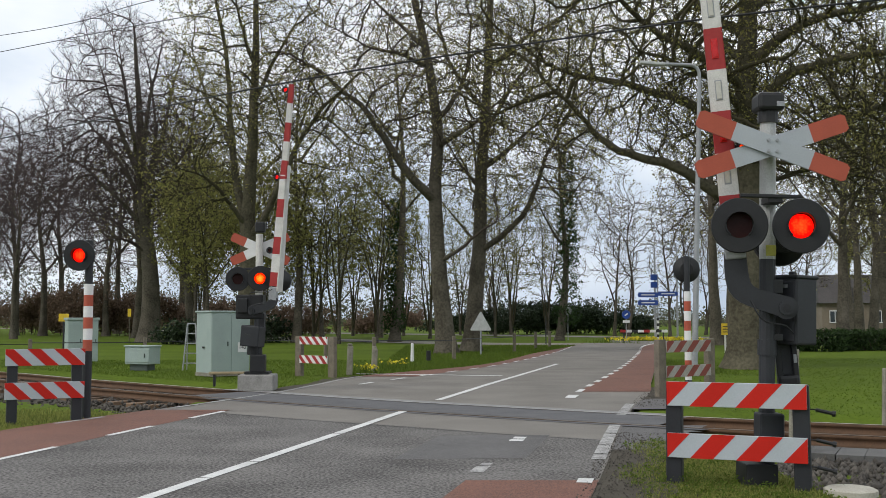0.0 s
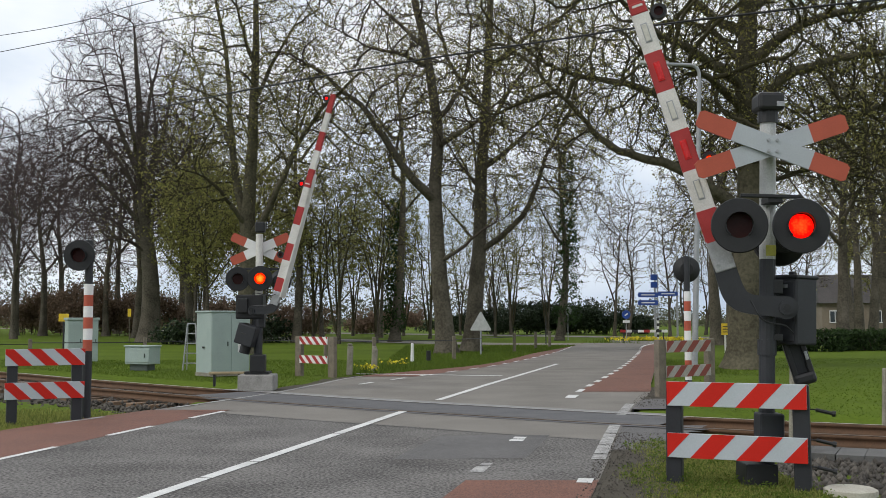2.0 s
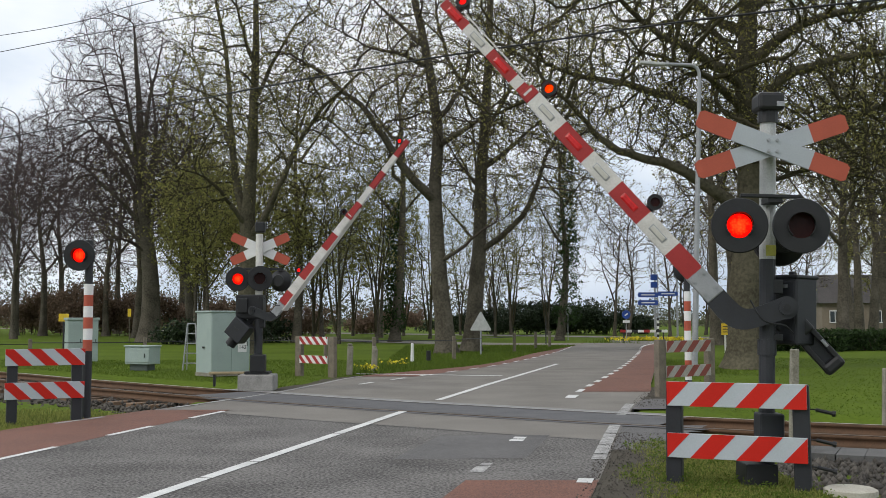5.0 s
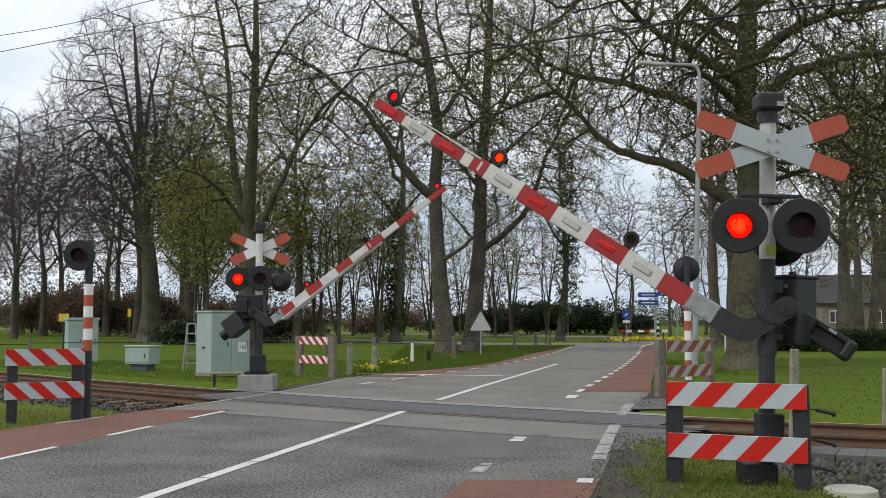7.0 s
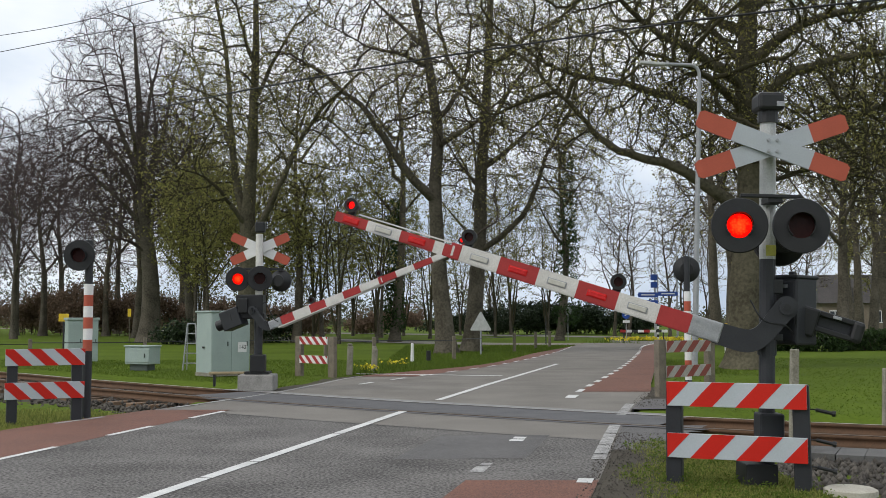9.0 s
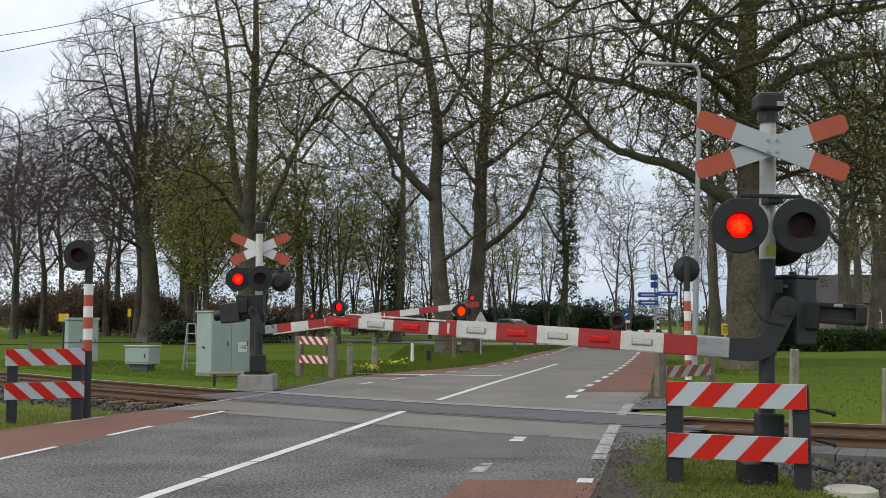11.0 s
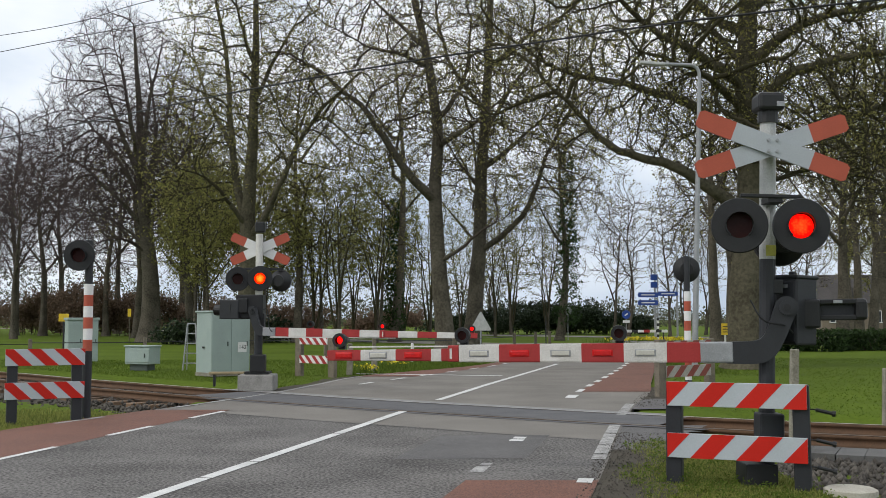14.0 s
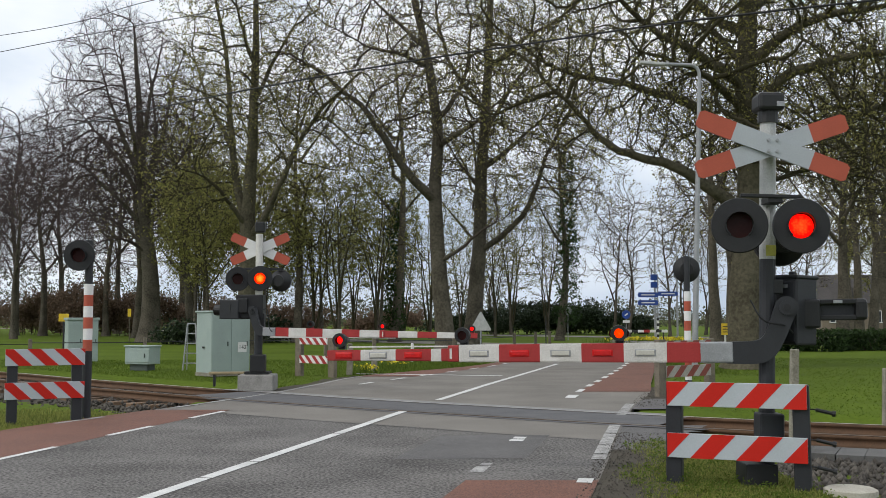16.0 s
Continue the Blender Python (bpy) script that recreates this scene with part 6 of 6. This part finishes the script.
# ---- grass and flowers as loose stuff ----
def blades(name, x, y, h, w, material, label, seed, base=-0.03):
    rng = np.random.default_rng(seed)
    n = len(x)
    a = rng.uniform(0, 6.28, n)
    hh = h * rng.uniform(0.5, 1.3, n)
    dx, dy = np.cos(a) * w, np.sin(a) * w
    lx, ly = rng.normal(0, 0.35, n) * hh, rng.normal(0, 0.35, n) * hh
    z0 = np.full(n, base)
    verts = np.stack([np.stack([x - dx, y - dy, z0], 1), np.stack([x + dx, y + dy, z0], 1), np.stack([x + lx, y + ly, z0 + hh], 1)], 1).reshape(-1, 3)
    ob = mesh_of(name, verts, np.arange(3 * n).reshape(-1, 3), material)
    tagged(ob, label, "grass", kind="stuff")


def make_grass():
    rng = np.random.default_rng(9)

    def field(n, x0, x1, y0, y1):
        x, y = rng.uniform(x0, x1, n), rng.uniform(y0, y1, n)
        keep = ~on_road(x, y) & (near_path(x, y, TRACK_MID) > 2.3) & ~((x > 3.2) & (y < 12.8))
        keep &= ~((near_path(x, y, TRACK_MID) < 3.6) & (x < -4) & (y < np.interp(x, TRACK_MID[:, 0], TRACK_MID[:, 1])))
        keep &= ~((x - np.interp(y, ROAD_Y, ROAD_RIGHT) < 0.22 + 0.12 * np.sin(3 * y) + np.abs(rng.normal(0, 0.16, n))) & (x > 0) & (y < 13))
        return x[keep], y[keep]
    x, y = field(110000, 1.2, 5.2, 7.0, 12.6)
    blades("verge_grass", x, y, 0.04, 0.008, DRYBLADE, "short yellow-green mossy verge grass", 1)
    k = rng.choice(len(x), 500)
    tufts = np.stack([x[k], y[k], rng.uniform(-0.02, 0.012, 500)], 1)
    tagged(scatter("verge_weeds", tufts, BLADE, 14000, 0.013, rng, None, 0.03), "small leafy weeds between the verge grass", "weeds", kind="stuff")
    x, y = field(24000, -9, -4, 11, 17)
    blades("verge_grass", x, y, 0.06, 0.007, DRYBLADE, "short dry yellow-green verge grass", 2)
    x, y = field(60000, -16, 3, 20, 38)
    blades("lawn_grass", x, y, 0.035, 0.014, BLADE, "fresh green lawn grass", 3)
    x, y = field(40000, 4, 22, 14, 40)
    blades("lawn_grass", x, y, 0.024, 0.014, BLADE, "fresh green lawn grass", 4)
    x, y = field(30000, -2, 8, 28, 58)
    blades("lawn_grass", x, y, 0.1, 0.016, BLADE, "longer green verge grass", 5)
    # daffodils
    for name, cx, cy, sx, sy, n, h, size in (("daffodils", -2.05, 28.0, 0.34, 0.3, 26, 0.22, 0.04), ("daffodils", -1.4, 31, 0.5, 0.7, 16, 0.25, 0.045),
                                             ("flower_bed", 13.2, 65.0, 2.3, 1.6, 480, 0.3, 0.08)):
        c = np.stack([rng.normal(cx, sx * 0.6, n), rng.normal(cy, sy * 0.6, n), rng.uniform(h * 0.6, h, n)], 1)
        ob = scatter(name, c, FLOWER, n * 3, size, rng, None, 0.03)
        tagged(ob, "yellow spring flowers in the green verge", "flowers", kind="stuff")
        blades("flower_leaves", rng.normal(cx, sx * 0.7, n * 4), rng.normal(cy, sy * 0.7, n * 4), h, 0.02, BLADE, "green leaves of the spring flowers", 7)


make_grass()


# ---- motion ----
BEAT = 0.6635
LEFT_ON = [(0.21 + BEAT * k, 0.57 + BEAT * k) for k in range(-1, 24)]
RIGHT_ON = [((0.605 if k != 21 else 0.545) + BEAT * k, 0.86 + BEAT * k) for k in range(-1, 24)]
SIDE_ON = [(-0.2, 0.05), (0.35, 0.65), (0.9, 1.25), (1.57, 1.87), (2.2, 2.55), (2.9, 3.22), (3.47, 3.8), (4.17, 4.45), (4.8, 5.1), (5.45, 5.75), (6.05, 6.42),
           (6.72, 6.92), (7.27, 7.55), (7.9, 8.23), (8.55, 8.85), (9.15, 9.5), (9.8, 10.1), (10.45, 10.75), (11.1, 11.42), (11.75, 11.92), (12.35, 12.65),
           (12.95, 13.23), (13.57, 13.85), (14.17, 14.55), (14.87, 15.12), (15.47, 15.75)]


def blind_rows(spans, shift):
    shut, apart = pose(0, 0, 0), pose(shift, 0, 0)
    step = 1 / 30
    first = any(a <= 0.0 < b for a, b in spans)
    rows = [(0.0, apart if first else shut)]
    for a, b in spans:
        if a > 0.05:
            rows += [(a - 2 * step, shut), (a - step, shut), (a, apart), (a + step, apart)]
        if 0.05 < b < 15.9:
            rows += [(b - step, apart), (b, apart), (b + step, shut), (b + 2 * step, shut)]
    rows = [r for k, r in enumerate(rows) if r[0] < 15.95 and (k == 0 or r[0] > 0.02)]
    return rows + [(16.0, rows[-1][1])]


def boom_rows(pivot, heading, angles):
    return [(t, pose(*pivot, 0, -a, heading)) for t, a in angles]


def motions():
    walk(BOOM_NEAR, boom_rows((3.069, 9.365, 1.551), 166.5, [(0.0, 85.5), (0.45, 85.2), (1.0, 81.7), (1.5, 77.3), (2.0, 73.0), (2.5, 68.8), (3.5, 60.7), (5.0, 49.0),
                                                           (7.0, 33.4), (8.0, 25.4), (9.0, 17.6), (10.0, 10.2), (10.8, 4.9), (11.3, 2.2), (11.6, 0.6), (11.9, -0.6), (12.1, -0.7), (12.3, -0.7), (15.8, -0.7), (16.0, -0.7)]))
    walk(BOOM_FAR, boom_rows((-3.85, 21.3, 1.62), -13.5, [(0.0, 85.3), (0.45, 85.0), (1.0, 82.2), (1.5, 78.0), (2.0, 73.8), (2.5, 70.0), (3.0, 66.1), (3.5, 62.3), (5.0, 51.0),
                                                          (7.0, 35.9), (8.0, 28.4), (9.0, 20.9), (10.0, 13.6), (11.0, 6.6), (11.5, 3.4), (11.8, 1.0), (12.1, -0.7), (12.3, -0.9), (12.5, -0.9), (15.8, -0.9), (16.0, -0.9)]))
    walk(CAR, [(t, pose(x, y, 0.005, 0, 0, a)) for t, x, y, a in ((0.0, -164, 256, -43.7), (6.3, -69, 165, -43.7), (8.0, -43, 140, -43.7), (10.5, -2, 101, -43.7),
                                                                  (11.3, 11.5, 88.2, -38), (11.7, 18.5, 84.5, -22), (12.5, 34, 81, -12), (16.0, 106, 71.3, -7))])
    spans = {"boom": [p for p in LEFT_ON if not 8.0 < p[0] < 9.0 and p[0] < 14.7], "left": LEFT_ON, "right": RIGHT_ON, "tail": [p for p in RIGHT_ON if not p[0] < 14.0 < p[1]], "side": SIDE_ON}
    for leaf, shift, lit in BLINKERS:
        walk(leaf, blind_rows(spans[lit], shift))


motions()
